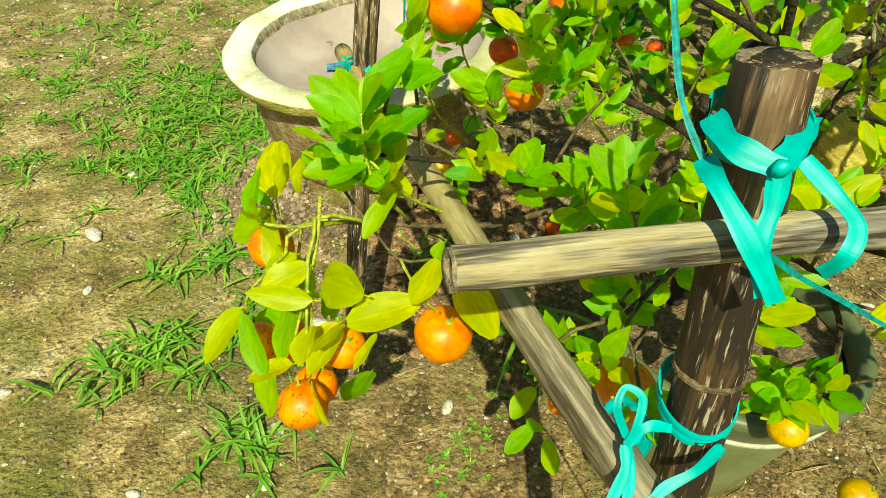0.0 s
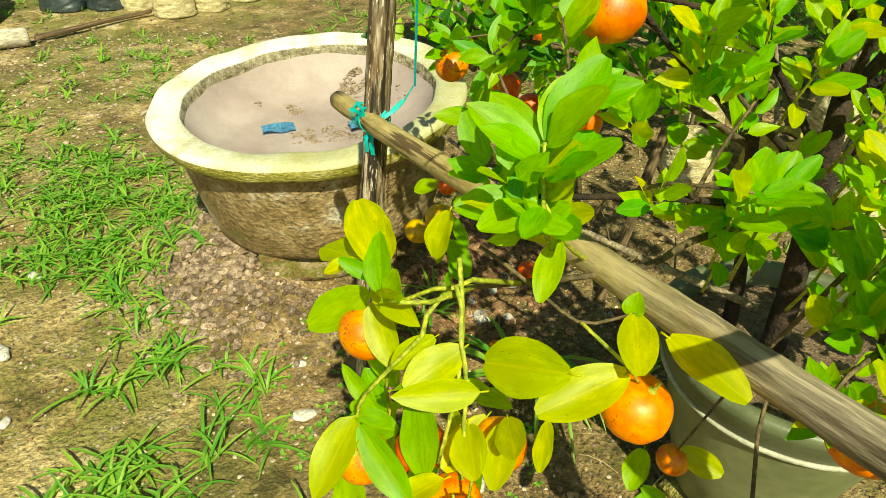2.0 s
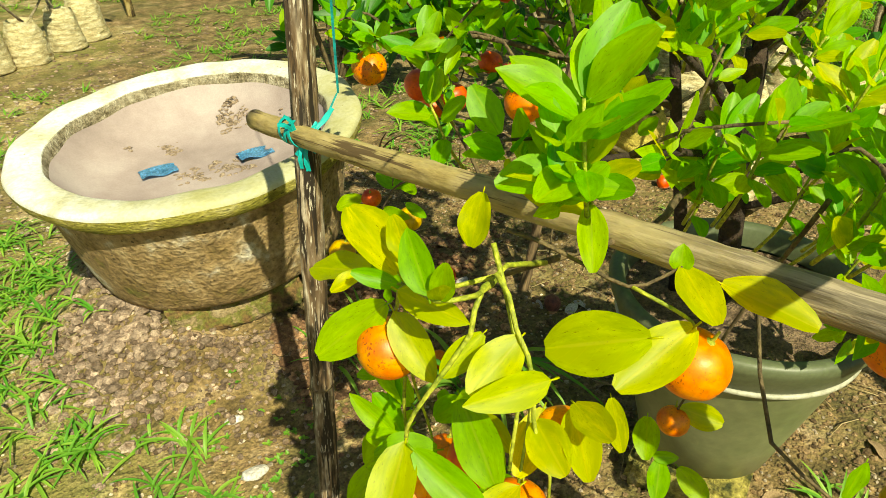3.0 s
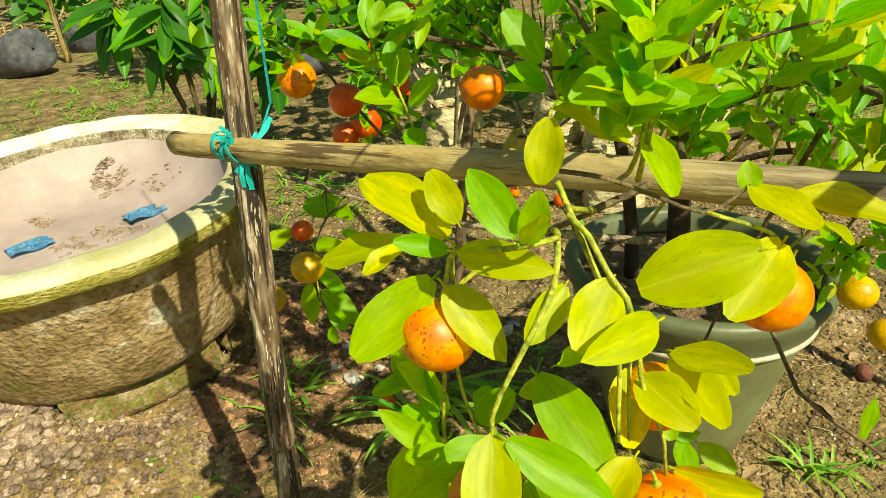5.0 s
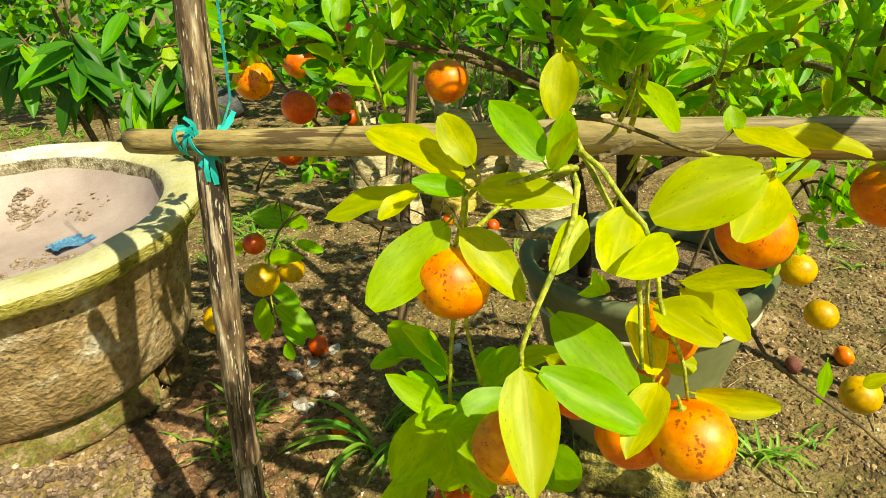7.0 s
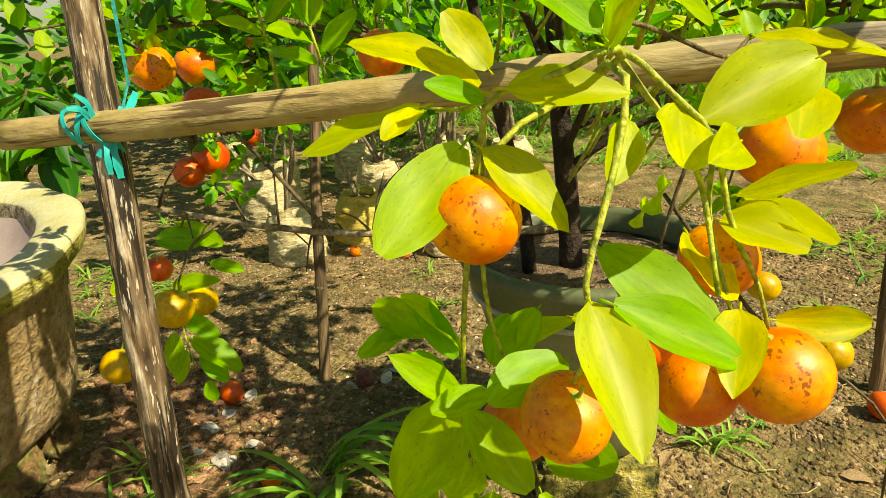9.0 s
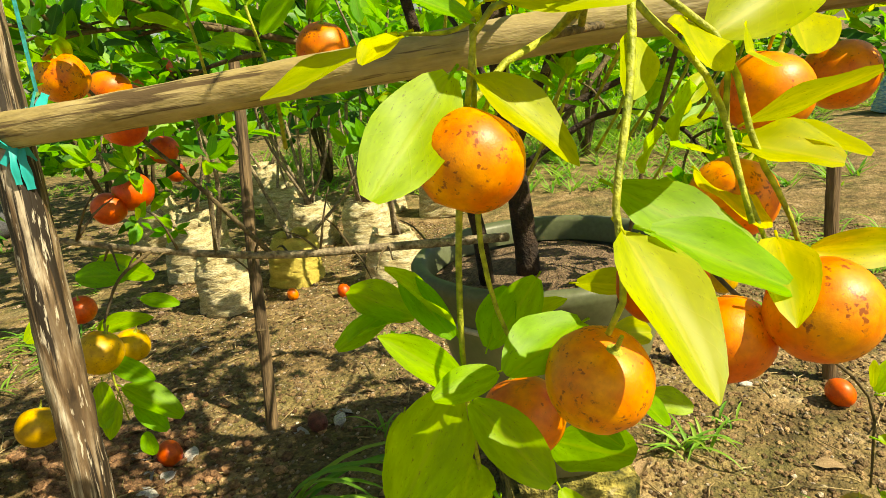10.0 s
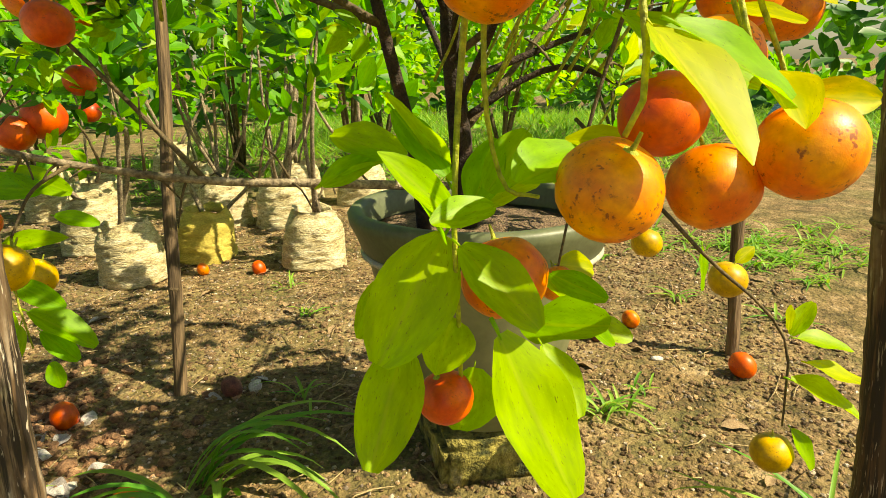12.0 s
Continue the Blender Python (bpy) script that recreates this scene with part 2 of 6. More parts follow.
def flecked(m, colour, lo, hi, along=0.05, size=120.0):
    """Thin pale flecks of flaking skin along the grain."""
    nt = m.node_tree
    bs = nt.nodes["Principled BSDF"]
    old = bs.inputs["Base Color"].links[0].from_socket
    tc, mp = nt.nodes.new("ShaderNodeTexCoord"), nt.nodes.new("ShaderNodeMapping")
    mp.inputs["Scale"].default_value = (1, 1, along)
    nt.links.new(tc.outputs["Object"], mp.inputs["Vector"])
    n = tex(nt, "ShaderNodeTexNoise", size, mp.outputs[0], 3.0, 0.6)
    r = ramp_node(nt, [(lo, (0, 0, 0)), (hi, (0.9, 0.9, 0.9))])
    nt.links.new(n.outputs[0], r.inputs[0])
    nt.links.new(mixed(nt, old, colour, r.outputs[0]), bs.inputs["Base Color"])


flecked(M_BAMBOO_DARK, (0.42, 0.34, 0.25), 0.60, 0.68, 0.10, 240.0)


def weathered(m, grey, start, end, amount=0.9):
    """Grey, split, sun-bleached skin that spreads along the pole towards one end."""
    nt = m.node_tree
    bs = nt.nodes["Principled BSDF"]
    old = bs.inputs["Base Color"].links[0].from_socket
    tc, sep, mp = nt.nodes.new("ShaderNodeTexCoord"), nt.nodes.new("ShaderNodeSeparateXYZ"), nt.nodes.new("ShaderNodeMapping")
    nt.links.new(tc.outputs["Object"], sep.inputs[0])
    mp.inputs["Scale"].default_value = (1, 1, 0.06)
    nt.links.new(tc.outputs["Object"], mp.inputs["Vector"])
    n = tex(nt, "ShaderNodeTexNoise", 90.0, mp.outputs[0], 5.0, 0.7)
    r = ramp_node(nt, [(0.40, (0.045, 0.032, 0.022)), (0.46, tuple(0.75 * c for c in grey)), (0.53, grey), (0.60, tuple(min(0.85, 2.0 * c) for c in grey))])
    nt.links.new(n.outputs[0], r.inputs[0])
    n2 = tex(nt, "ShaderNodeTexNoise", 8.0, tc.outputs["Object"], 5.0, 0.7)
    ad = nt.nodes.new("ShaderNodeMath")
    ad.operation = "MULTIPLY_ADD"
    nt.links.new(n2.outputs[0], ad.inputs[0])
    ad.inputs[1].default_value = 0.8
    nt.links.new(sep.outputs[2], ad.inputs[2])
    g = nt.nodes.new("ShaderNodeMapRange")
    g.inputs[1].default_value, g.inputs[2].default_value = start + 0.4, end + 0.4
    g.inputs[4].default_value = amount
    nt.links.new(ad.outputs[0], g.inputs[0])
    nt.links.new(mixed(nt, old, r.outputs[0], mixed(nt, (0, 0, 0), (1, 1, 1), g.outputs[0])), bs.inputs["Base Color"])


RAIL_STOPS = [(0.32, (0.20, 0.135, 0.05)), (0.45, (0.32, 0.235, 0.085)), (0.60, (0.42, 0.32, 0.13)), (0.75, (0.54, 0.45, 0.27))]
M_RAIL = cracked_wood("long_rail_bamboo", RAIL_STOPS, (0.45, 0.35, 0.17), (0.11, 0.07, 0.03), 24, 0.3, 0.43)
weathered(M_RAIL, (0.21, 0.17, 0.125), 0.45, 0.85)
M_RAIL_TOP = cracked_wood("short_rail_bamboo", RAIL_STOPS, (0.46, 0.38, 0.24), (0.035, 0.02, 0.01), 24, 0.2, 0.50)
weathered(M_RAIL_TOP, (0.36, 0.32, 0.27), -0.25, 0.5, 0.75)
M_NODE = surface("bamboo_node_scar", [(0.3, (0.05, 0.03, 0.015)), (0.7, (0.24, 0.17, 0.09))], 60, 0.85, 0.5)
M_POST = cracked_wood("grey_post_wood", [(0.38, (0.035, 0.020, 0.010)), (0.47, (0.14, 0.083, 0.042)), (0.54, (0.27, 0.19, 0.12)), (0.64, (0.52, 0.43, 0.33))], (0.13, 0.083, 0.048), (0.02, 0.012, 0.007), 85, 0.14, 0.50)
flecked(M_POST, (0.62, 0.54, 0.44), 0.60, 0.67, 0.16, 230.0)
M_STAKE = surface("dark_stake_wood", [(0.3, (0.035, 0.022, 0.012)), (0.7, (0.26, 0.17, 0.09))], 60, 0.85, 0.8, 190, (1, 1, 0.08), bump_size=0.006)
M_CUT = surface("bamboo_cut_end", [(0.3, (0.10, 0.07, 0.04)), (0.7, (0.38, 0.30, 0.20))], 70, 0.8, 0.5)
M_TIE = surface("turquoise_ribbon", [(0.3, (0.0, 0.34, 0.36)), (0.7, (0.004, 0.50, 0.50))], 12, 0.5, 0.03, 60, bump_size=0.002, grain=0.2)
M_TWINE = surface("teal_twine", [(0.3, (0.0, 0.18, 0.20)), (0.7, (0.004, 0.32, 0.33))], 60, 0.6, 0.2, 200, bump_size=0.002)
M_TWIG = surface("twig_bark", [(0.3, (0.05, 0.035, 0.018)), (0.7, (0.20, 0.14, 0.065))], 45, 0.8, 0.5)
M_GREENTWIG = surface("green_twig", [(0.3, (0.22, 0.28, 0.02)), (0.7, (0.48, 0.48, 0.05))], 40, 0.6, 0.3)
M_SAPBARK = surface("sapling_bark", [(0.3, (0.14, 0.10, 0.06)), (0.7, (0.42, 0.34, 0.23))], 40, 0.85, 0.5)
M_TRUNK = surface("dark_trunk_bark", [(0.3, (0.010, 0.007, 0.006)), (0.7, (0.065, 0.036, 0.022))], 30, 0.85, 0.7)
M_CONCRETE = surface("stained_concrete", [(0.30, (0.17, 0.17, 0.03)), (0.40, (0.22, 0.145, 0.055)), (0.5, (0.32, 0.212, 0.10)), (0.60, (0.40, 0.285, 0.155)), (0.70, (0.58, 0.53, 0.46))], 9, 0.94, 1.0, 75, spots=((0.13, 0.09, 0.045), 75, 0.30))
M_FOOTING = surface("mossy_footing", [(0.34, (0.05, 0.032, 0.012)), (0.45, (0.20, 0.115, 0.045)), (0.54, (0.15, 0.15, 0.03)), (0.60, (0.29, 0.21, 0.11)), (0.72, (0.34, 0.27, 0.17))], 16, 0.95, 0.8, 120)
M_RIM = surface("pale_cement_rim", [(0.30, (0.50, 0.45, 0.25)), (0.42, (0.68, 0.65, 0.50)), (0.58, (0.80, 0.79, 0.76))], 9, 0.85, 0.3, 110, spots=((0.30, 0.26, 0.12), 40, 0.12), grain=0.35)
def mossy_edge(m, moss):
    """A film of moss that creeps over the rim from its damp southern side."""
    nt = m.node_tree
    bs = nt.nodes["Principled BSDF"]
    old = bs.inputs["Base Color"].links[0].from_socket
    tc = nt.nodes.new("ShaderNodeTexCoord")
    n = tex(nt, "ShaderNodeTexNoise", 7.0, tc.outputs["Object"], 6.0, 0.7)
    ad = nt.nodes.new("ShaderNodeMath")
    ad.operation = "MULTIPLY_ADD"
    nt.links.new(n.outputs[0], ad.inputs[0])
    ad.inputs[1].default_value = 0.55
    dot = nt.nodes.new("ShaderNodeVectorMath")
    dot.operation = "DOT_PRODUCT"
    nt.links.new(tc.outputs["Object"], dot.inputs[0])
    dot.inputs[1].default_value = (0.85, -0.80, 0.0)
    ad2 = nt.nodes.new("ShaderNodeMath")
    ad2.operation = "ADD"
    nt.links.new(dot.outputs["Value"], ad2.inputs[0])
    ad2.inputs[1].default_value = 0.16
    nt.links.new(ad2.outputs[0], ad.inputs[2])
    r = ramp_node(nt, [(0.40, (0, 0, 0)), (0.76, (0.68, 0.68, 0.68))])
    nt.links.new(ad.outputs[0], r.inputs[0])
    nt.links.new(mixed(nt, old, moss, r.outputs[0]), bs.inputs["Base Color"])


mossy_edge(M_RIM, (0.40, 0.37, 0.11))
M_RIMSIDE = surface("mossy_cement_rim", [(0.32, (0.12, 0.11, 0.012)), (0.45, (0.28, 0.25, 0.035)), (0.58, (0.42, 0.36, 0.09)), (0.72, (0.58, 0.52, 0.26))], 10, 0.9, 0.7, 95, (1, 1, 2.2), spots=((0.13, 0.11, 0.02), 45, 0.26))
M_STAINED = surface("stained_inner_wall", [(0.34, (0.12, 0.095, 0.05)), (0.46, (0.30, 0.25, 0.16)), (0.64, (0.52, 0.46, 0.34))], 45, 0.95, 0.8, 210)
M_MUD = surface("dried_pale_mud", [(0.32, (0.29, 0.225, 0.215)), (0.5, (0.385, 0.305, 0.295)), (0.7, (0.475, 0.395, 0.385))], 5, 0.9, 0.12, 230, grain=0.14)
M_MUDDARK = surface("brown_mud_crust", [(0.3, (0.22, 0.15, 0.10)), (0.7, (0.52, 0.40, 0.30))], 60, 0.95, 0.8)
M_BLUE = surface("blue_plastic", [(0.3, (0.06, 0.30, 0.58)), (0.7, (0.25, 0.55, 0.85))], 40, 0.4, 0.4)
M_GREY = surface("grey_plastic", [(0.3, (0.16, 0.18, 0.085)), (0.7, (0.26, 0.265, 0.14))], 7, 0.42, 0.06, 40, grain=0.25)
M_RIMGREY = surface("grey_plastic_rim", [(0.3, (0.075, 0.095, 0.045)), (0.7, (0.145, 0.16, 0.088))], 9, 0.46, 0.05, 120, grain=0.25)
M_LIP = surface("pale_lip_plastic", [(0.3, (0.34, 0.33, 0.25)), (0.7, (0.55, 0.53, 0.43))], 30, 0.5, 0.1, 120, grain=0.3)
M_DARKPOT = surface("dark_plastic", [(0.3, (0.022, 0.032, 0.035)), (0.7, (0.06, 0.075, 0.08))], 14, 0.42, 0.15, 120)
M_SOIL = surface("potting_soil", [(0.3, (0.09, 0.055, 0.03)), (0.7, (0.36, 0.24, 0.15))], 60, 0.95, 1.0, 220)
M_BRICK = surface("mossy_brick", [(0.36, (0.04, 0.045, 0.010)), (0.48, (0.26, 0.22, 0.05)), (0.58, (0.42, 0.35, 0.09)), (0.7, (0.50, 0.42, 0.22))], 22, 0.95, 0.9, 130)
M_SACK = surface("woven_white_sack", [(0.3, (0.36, 0.27, 0.12)), (0.48, (0.60, 0.50, 0.28)), (0.7, (0.80, 0.72, 0.50))], 16, 0.7, 0.7, 90, (1, 1, 4))
M_SACKY = surface("woven_yellow_sack", [(0.3, (0.42, 0.33, 0.05)), (0.7, (0.78, 0.62, 0.14))], 14, 0.7, 0.5, 200, (1, 1, 2.5))
M_STRAW = surface("straw", [(0.3, (0.30, 0.20, 0.08)), (0.7, (0.62, 0.48, 0.26))], 30, 0.9, 0.4)
M_STONE = surface("pale_stone", [(0.3, (0.46, 0.41, 0.37)), (0.7, (0.80, 0.75, 0.71))], 30, 0.9, 0.5)
M_LOG = surface("pale_bark", [(0.3, (0.34, 0.29, 0.22)), (0.7, (0.66, 0.60, 0.50))], 18, 0.9, 0.6, 90, (1, 1, 0.4))
M_DARKSTONE = surface("dark_stone", [(0.3, (0.03, 0.035, 0.045)), (0.7, (0.14, 0.14, 0.16))], 18, 0.8, 0.5)


def clod_surface(name, dark, light):
    m = surface(name, [(0.3, dark), (0.7, light)], 40, 0.95, 0.8, 200)
    nt = m.node_tree
    bs = nt.nodes["Principled BSDF"]
    old = bs.inputs["Base Color"].links[0].from_socket
    geo = nt.nodes.new("ShaderNodeNewGeometry")
    r = ramp_node(nt, [(0.0, (0.48, 0.46, 0.44)), (0.5, (0.95, 0.95, 0.95)), (0.85, (1.2, 1.2, 1.2)), (1.0, (1.9, 1.95, 2.0))])
    nt.links.new(geo.outputs["Random Per Island"], r.inputs[0])
    nt.links.new(mixed(nt, old, r.outputs[0], 1.0, "MULTIPLY"), bs.inputs["Base Color"])
    return m


M_CLOD = clod_surface("soil_clods", (0.10, 0.058, 0.024), (0.42, 0.275, 0.14))
M_PINK = clod_surface("pinkish_stones", (0.13, 0.080, 0.048), (0.58, 0.43, 0.33))
M_REDCLOD = clod_surface("reddish_clods", (0.16, 0.075, 0.035), (0.42, 0.24, 0.13))
M_PALE = clod_surface("pale_grit", (0.30, 0.225, 0.155), (0.60, 0.49, 0.38))
M_GRAVEL = clod_surface("pale_gravel", (0.12, 0.07, 0.038), (0.48, 0.34, 0.25))


# from open ground to trodden earth, across x
BARE = (-3.12, -2.56)


def ground_surface():
    m = surface("garden_soil", [(0.30, (0.11, 0.075, 0.025)), (0.44, (0.31, 0.215, 0.085)), (0.57, (0.52, 0.385, 0.185)), (0.72, (0.72, 0.585, 0.39))], 6.5, 0.95, 0.9, 55, bump_size=0.022)
    nt = m.node_tree
    bs = nt.nodes["Principled BSDF"]
    old = bs.inputs["Base Color"].links[0].from_socket
    tc = nt.nodes.new("ShaderNodeTexCoord")
    n = tex(nt, "ShaderNodeTexNoise", 2.6, tc.outputs["Object"], 6.0, 0.7)
    r = ramp_node(nt, [(0.44, (0, 0, 0)), (0.56, (1, 1, 1))])
    nt.links.new(n.outputs[0], r.inputs[0])
    # bare trampled earth under the tree, moss in the open
    sep = nt.nodes.new("ShaderNodeSeparateXYZ")
    nt.links.new(tc.outputs["Object"], sep.inputs[0])
    wob = nt.nodes.new("ShaderNodeMath")
    wob.operation = "MULTIPLY_ADD"
    drift = tex(nt, "ShaderNodeTexNoise", 0.7, tc.outputs["Object"], 5.0, 0.65)
    nt.links.new(drift.outputs[0], wob.inputs[0])
    wob.inputs[1].default_value = -5.0
    nt.links.new(sep.outputs[0], wob.inputs[2])
    bare = nt.nodes.new("ShaderNodeMapRange")
    nt.links.new(wob.outputs[0], bare.inputs[0])
    bare.inputs[1].default_value, bare.inputs[2].default_value = BARE
    nb = tex(nt, "ShaderNodeTexNoise", 9.0, tc.outputs["Object"], 5.0, 0.7)
    rb = ramp_node(nt, [(0.36, (0.060, 0.038, 0.015)), (0.46, (0.155, 0.102, 0.040)), (0.56, (0.28, 0.180, 0.082)), (0.70, (0.48, 0.35, 0.21))])
    nt.links.new(nb.outputs[0], rb.inputs[0])
    moss = mixed(nt, old, (0.165, 0.172, 0.032), mixed(nt, (0, 0, 0), r.outputs[0], 0.72))
    moss = mixed(nt, moss, rb.outputs[0], mixed(nt, (0, 0, 0), bare.outputs[0], 0.82))
    # thin algae film and damp patches over the trodden earth
    nd = tex(nt, "ShaderNodeTexNoise", 3.4, tc.outputs["Object"], 6.0, 0.7)
    rd = ramp_node(nt, [(0.46, (0, 0, 0)), (0.60, (0.45, 0.45, 0.45))])
    nt.links.new(nd.outputs[0], rd.inputs[0])
    moss = mixed(nt, moss, (0.13, 0.135, 0.035), rd.outputs[0])
    rw = ramp_node(nt, [(0.36, (0.55, 0.52, 0.50)), (0.50, (1.05, 1.05, 1.05))])
    nt.links.new(nb.outputs[0], rw.inputs[0])
    moss = mixed(nt, moss, rw.outputs[0], 0.35, "MULTIPLY")
    n2 = tex(nt, "ShaderNodeTexNoise", 120, tc.outputs["Object"], 3.0, 0.7)
    r2 = ramp_node(nt, [(0.36, (0.42, 0.40, 0.36)), (0.5, (0.98, 0.98, 0.98)), (0.62, (1.45, 1.42, 1.4))])
    nt.links.new(n2.outputs[0], r2.inputs[0])
    nt.links.new(mixed(nt, moss, r2.outputs[0], 0.62, "MULTIPLY"), bs.inputs["Base Color"])
    return m


M_GROUND = ground_surface()

# ---- mesh helpers ----


def part(name, bm, material, parent=None, label="", smooth=True):
    """Links a bmesh as one mesh object under a thing or part."""
    me = bpy.data.meshes.new(name)
    bm.to_mesh(me)
    bm.free()
    return mesh_part(name, me, material, parent, label, smooth)


def mesh_part(name, me, material, parent=None, label="", smooth=True):
    if smooth:
        me.polygons.foreach_set("use_smooth", [True] * len(me.polygons))
    if material and not me.materials:
        me.materials.append(material)
    ob = new(name, me)
    if parent:
        ob.parent = parent
    if label:
        tagged(ob, label)
    return ob


def thing(name, label, category, at=(0, 0, 0), group="", kind=""):
    """An Empty at a thing's base, which carries its parts."""
    e = new(name)
    e.empty_display_size = 0.02
    e.location = at
    return tagged(e, label, category, group, kind)


def jitter(p, size, freq):
    return noise.noise_vector(Vector(p) * freq) * size


def tube(bm, pts, radii, seg=8, rough=0.0, freq=40.0, caps=True):
    """A swept tube along pts, radii one each; rough: uneven skin."""
    pts = [Vector(p) for p in pts]
    side = None
    rings = []
    for i, p in enumerate(pts):
        d = (pts[min(i + 1, len(pts) - 1)] - pts[max(i - 1, 0)]).normalized()
        if side is None:
            side = d.orthogonal().normalized()
        side = (side - d * side.dot(d)).normalized()
        other = d.cross(side)
        ring = []
        for k in range(seg):
            a = 2 * math.pi * k / seg
            n = side * math.cos(a) + other * math.sin(a)
            r = radii[i] * (1 + (rough * noise.noise((p + n * radii[i]) * freq) if rough else 0))
            ring.append(bm.verts.new(p + n * r))
        rings.append(ring)
    for a, b in zip(rings, rings[1:]):
        for k in range(seg):
            bm.faces.new((a[k], a[(k + 1) % seg], b[(k + 1) % seg], b[k]))
    if caps:
        bm.faces.new(rings[0][::-1])
        bm.faces.new(rings[-1])
    return rings


def smooth_line(pts, n):
    """n points on a Catmull-Rom line through pts."""
    pts = [Vector(p) for p in pts]
    q = [pts[0] * 2 - pts[1]] + pts + [pts[-1] * 2 - pts[-2]]
    out = []
    for j in range(n):
        u = j / (n - 1) * (len(pts) - 1)
        i = min(int(u), len(pts) - 2)
        t = u - i
        a, b, c, d = q[i:i + 4]
        out.append(0.5 * (2 * b + (c - a) * t + (2 * a - 5 * b + 4 * c - d) * t * t + (3 * b - a - 3 * c + d) * t ** 3))
    return out


def taper(r0, r1, n):
    return [r0 + (r1 - r0) * i / (n - 1) for i in range(n)]


def lathe(bm, profile, seg=64, wob=0.0, freq=6.0, close=False):
    """Turns (radius, height) pairs round z; wob: unevenness in metres."""
    rings = []
    for r, z in profile:
        ring = []
        for k in range(seg):
            a = 2 * math.pi * k / seg
            p = Vector((r * math.cos(a), r * math.sin(a), z))
            ring.append(bm.verts.new(p + jitter(p, wob, freq) if wob else p))
        rings.append(ring)
    for a, b in zip(rings, rings[1:]):
        for k in range(seg):
            bm.faces.new((a[k], a[(k + 1) % seg], b[(k + 1) % seg], b[k]))
    if close:
        bm.faces.new(rings[-1])
    if close is True:
        bm.faces.new(rings[0][::-1])
    return rings


def ribbon(bm, pts, width, up=(0, 0, 1), thick=0.0006):
    """A thin flat strip along pts, softly pleated along its length."""
    pts = [Vector(p) for p in pts]
    rows = []
    for i, p in enumerate(pts):
        d = (pts[min(i + 1, len(pts) - 1)] - pts[max(i - 1, 0)]).normalized()
        s = d.cross(Vector(up))
        s = s.normalized() if s.length > 1e-4 else d.orthogonal().normalized()
        n = s.cross(d).normalized()
        w = (width[i] if isinstance(width, (list, tuple)) else width) / 2
        front, back = [], []
        for k in range(7):
            u = k / 3 - 1
            fold = 0.045 * w * math.sin(u * 4.0 + i * 0.09) + 0.08 * w * u * u
            front.append(bm.verts.new(p + s * (w * u) + n * (fold + thick)))
            back.append(bm.verts.new(p + s * (w * u) + n * (fold - thick)))
        rows.append(front + back[::-1])
    for a, b in zip(rows, rows[1:]):
        for k in range(14):
            bm.faces.new((a[k], a[(k + 1) % 14], b[(k + 1) % 14], b[k]))
    bm.faces.new(rows[0][::-1])
    bm.faces.new(rows[-1])


# leaf blades: unit length along y, drawn as rows of five points across
def blade_rows(shape, fold, droop, wave, n=9):
    rows = []
    for i in range(n + 1):
        v = i / n
        if shape == "broad":
            w = math.sin(math.pi * v ** 0.88) ** 0.62 * (1 - 0.15 * v)
        elif shape == "pointed":
            w = math.sin(math.pi * v ** 0.72) ** 0.9 * (1 - 0.15 * v)
        elif shape == "oval":
            w = math.sin(math.pi * (0.03 + 0.94 * v)) ** 0.6
        else:
            w = math.sin(math.pi * v ** 0.6) * 0.9 + 0.02
        w = max(w, 0.03)
        row = []
        for u in (-1, -0.5, 0, 0.5, 1):
            row.append((u * w * 0.5, v, fold * abs(u) * w * 0.5 - droop * v * v + wave * math.sin(9 * v + 2 * u) * abs(u) * w, u, v))
        rows.append(row)
    return rows


BLADES = [blade_rows("broad", 0.36, 0.16, 0.05), blade_rows("oval", 0.42, 0.08, 0.06), blade_rows("pointed", 0.30, 0.25, 0.06), blade_rows("broad", 0.55, 0.35, 0.08), blade_rows("oval", 0.22, -0.12, 0.07)]
SMALL = [blade_rows("broad", 0.3, 0.10, 0.0, 4), blade_rows("pointed", 0.25, 0.2, 0.0, 4), blade_rows("oval", 0.35, 0.02, 0.0, 4)]
LONG = [blade_rows("strap", 0.3, 0.35, 0.02, 6), blade_rows("strap", 0.3, 0.6, 0.02, 6)]


def blade_mesh(name, rows, aspect):
    """One leaf blade with a short stalk, length 1, as shared mesh data."""
    bm = bmesh.new()
    uvl = bm.loops.layers.uv.new("blade")
    vs = [[bm.verts.new((x * aspect, y, z * aspect)) for x, y, z, u, v in row] for row in rows]
    for i in range(len(rows) - 1):
        for k in range(4):
            f = bm.faces.new((vs[i][k], vs[i][k + 1], vs[i + 1][k + 1], vs[i + 1][k]))
            for lp, (a, b) in zip(f.loops, ((i, k), (i, k + 1), (i + 1, k + 1), (i + 1, k))):
                lp[uvl].uv = (rows[a][b][3], rows[a][b][4])
    tube(bm, [(0, -0.10, -0.01), (0, -0.04, 0.0), (0, 0.03, 0.0)], [0.014, 0.013, 0.008], 5)
    me = bpy.data.meshes.new(name)
    bm.to_mesh(me)
    bm.free()
    me.polygons.foreach_set("use_smooth", [True] * len(me.polygons))
    return me


LEAF_BANK = {}


def leaf_data(kind, aspect, material):
    key = (kind, round(aspect, 1), material.name)
    if key not in LEAF_BANK:
        me = blade_mesh("leaf", BLADES[kind], round(aspect, 1))
        me.materials.append(material)
        LEAF_BANK[key] = me
    return LEAF_BANK[key]


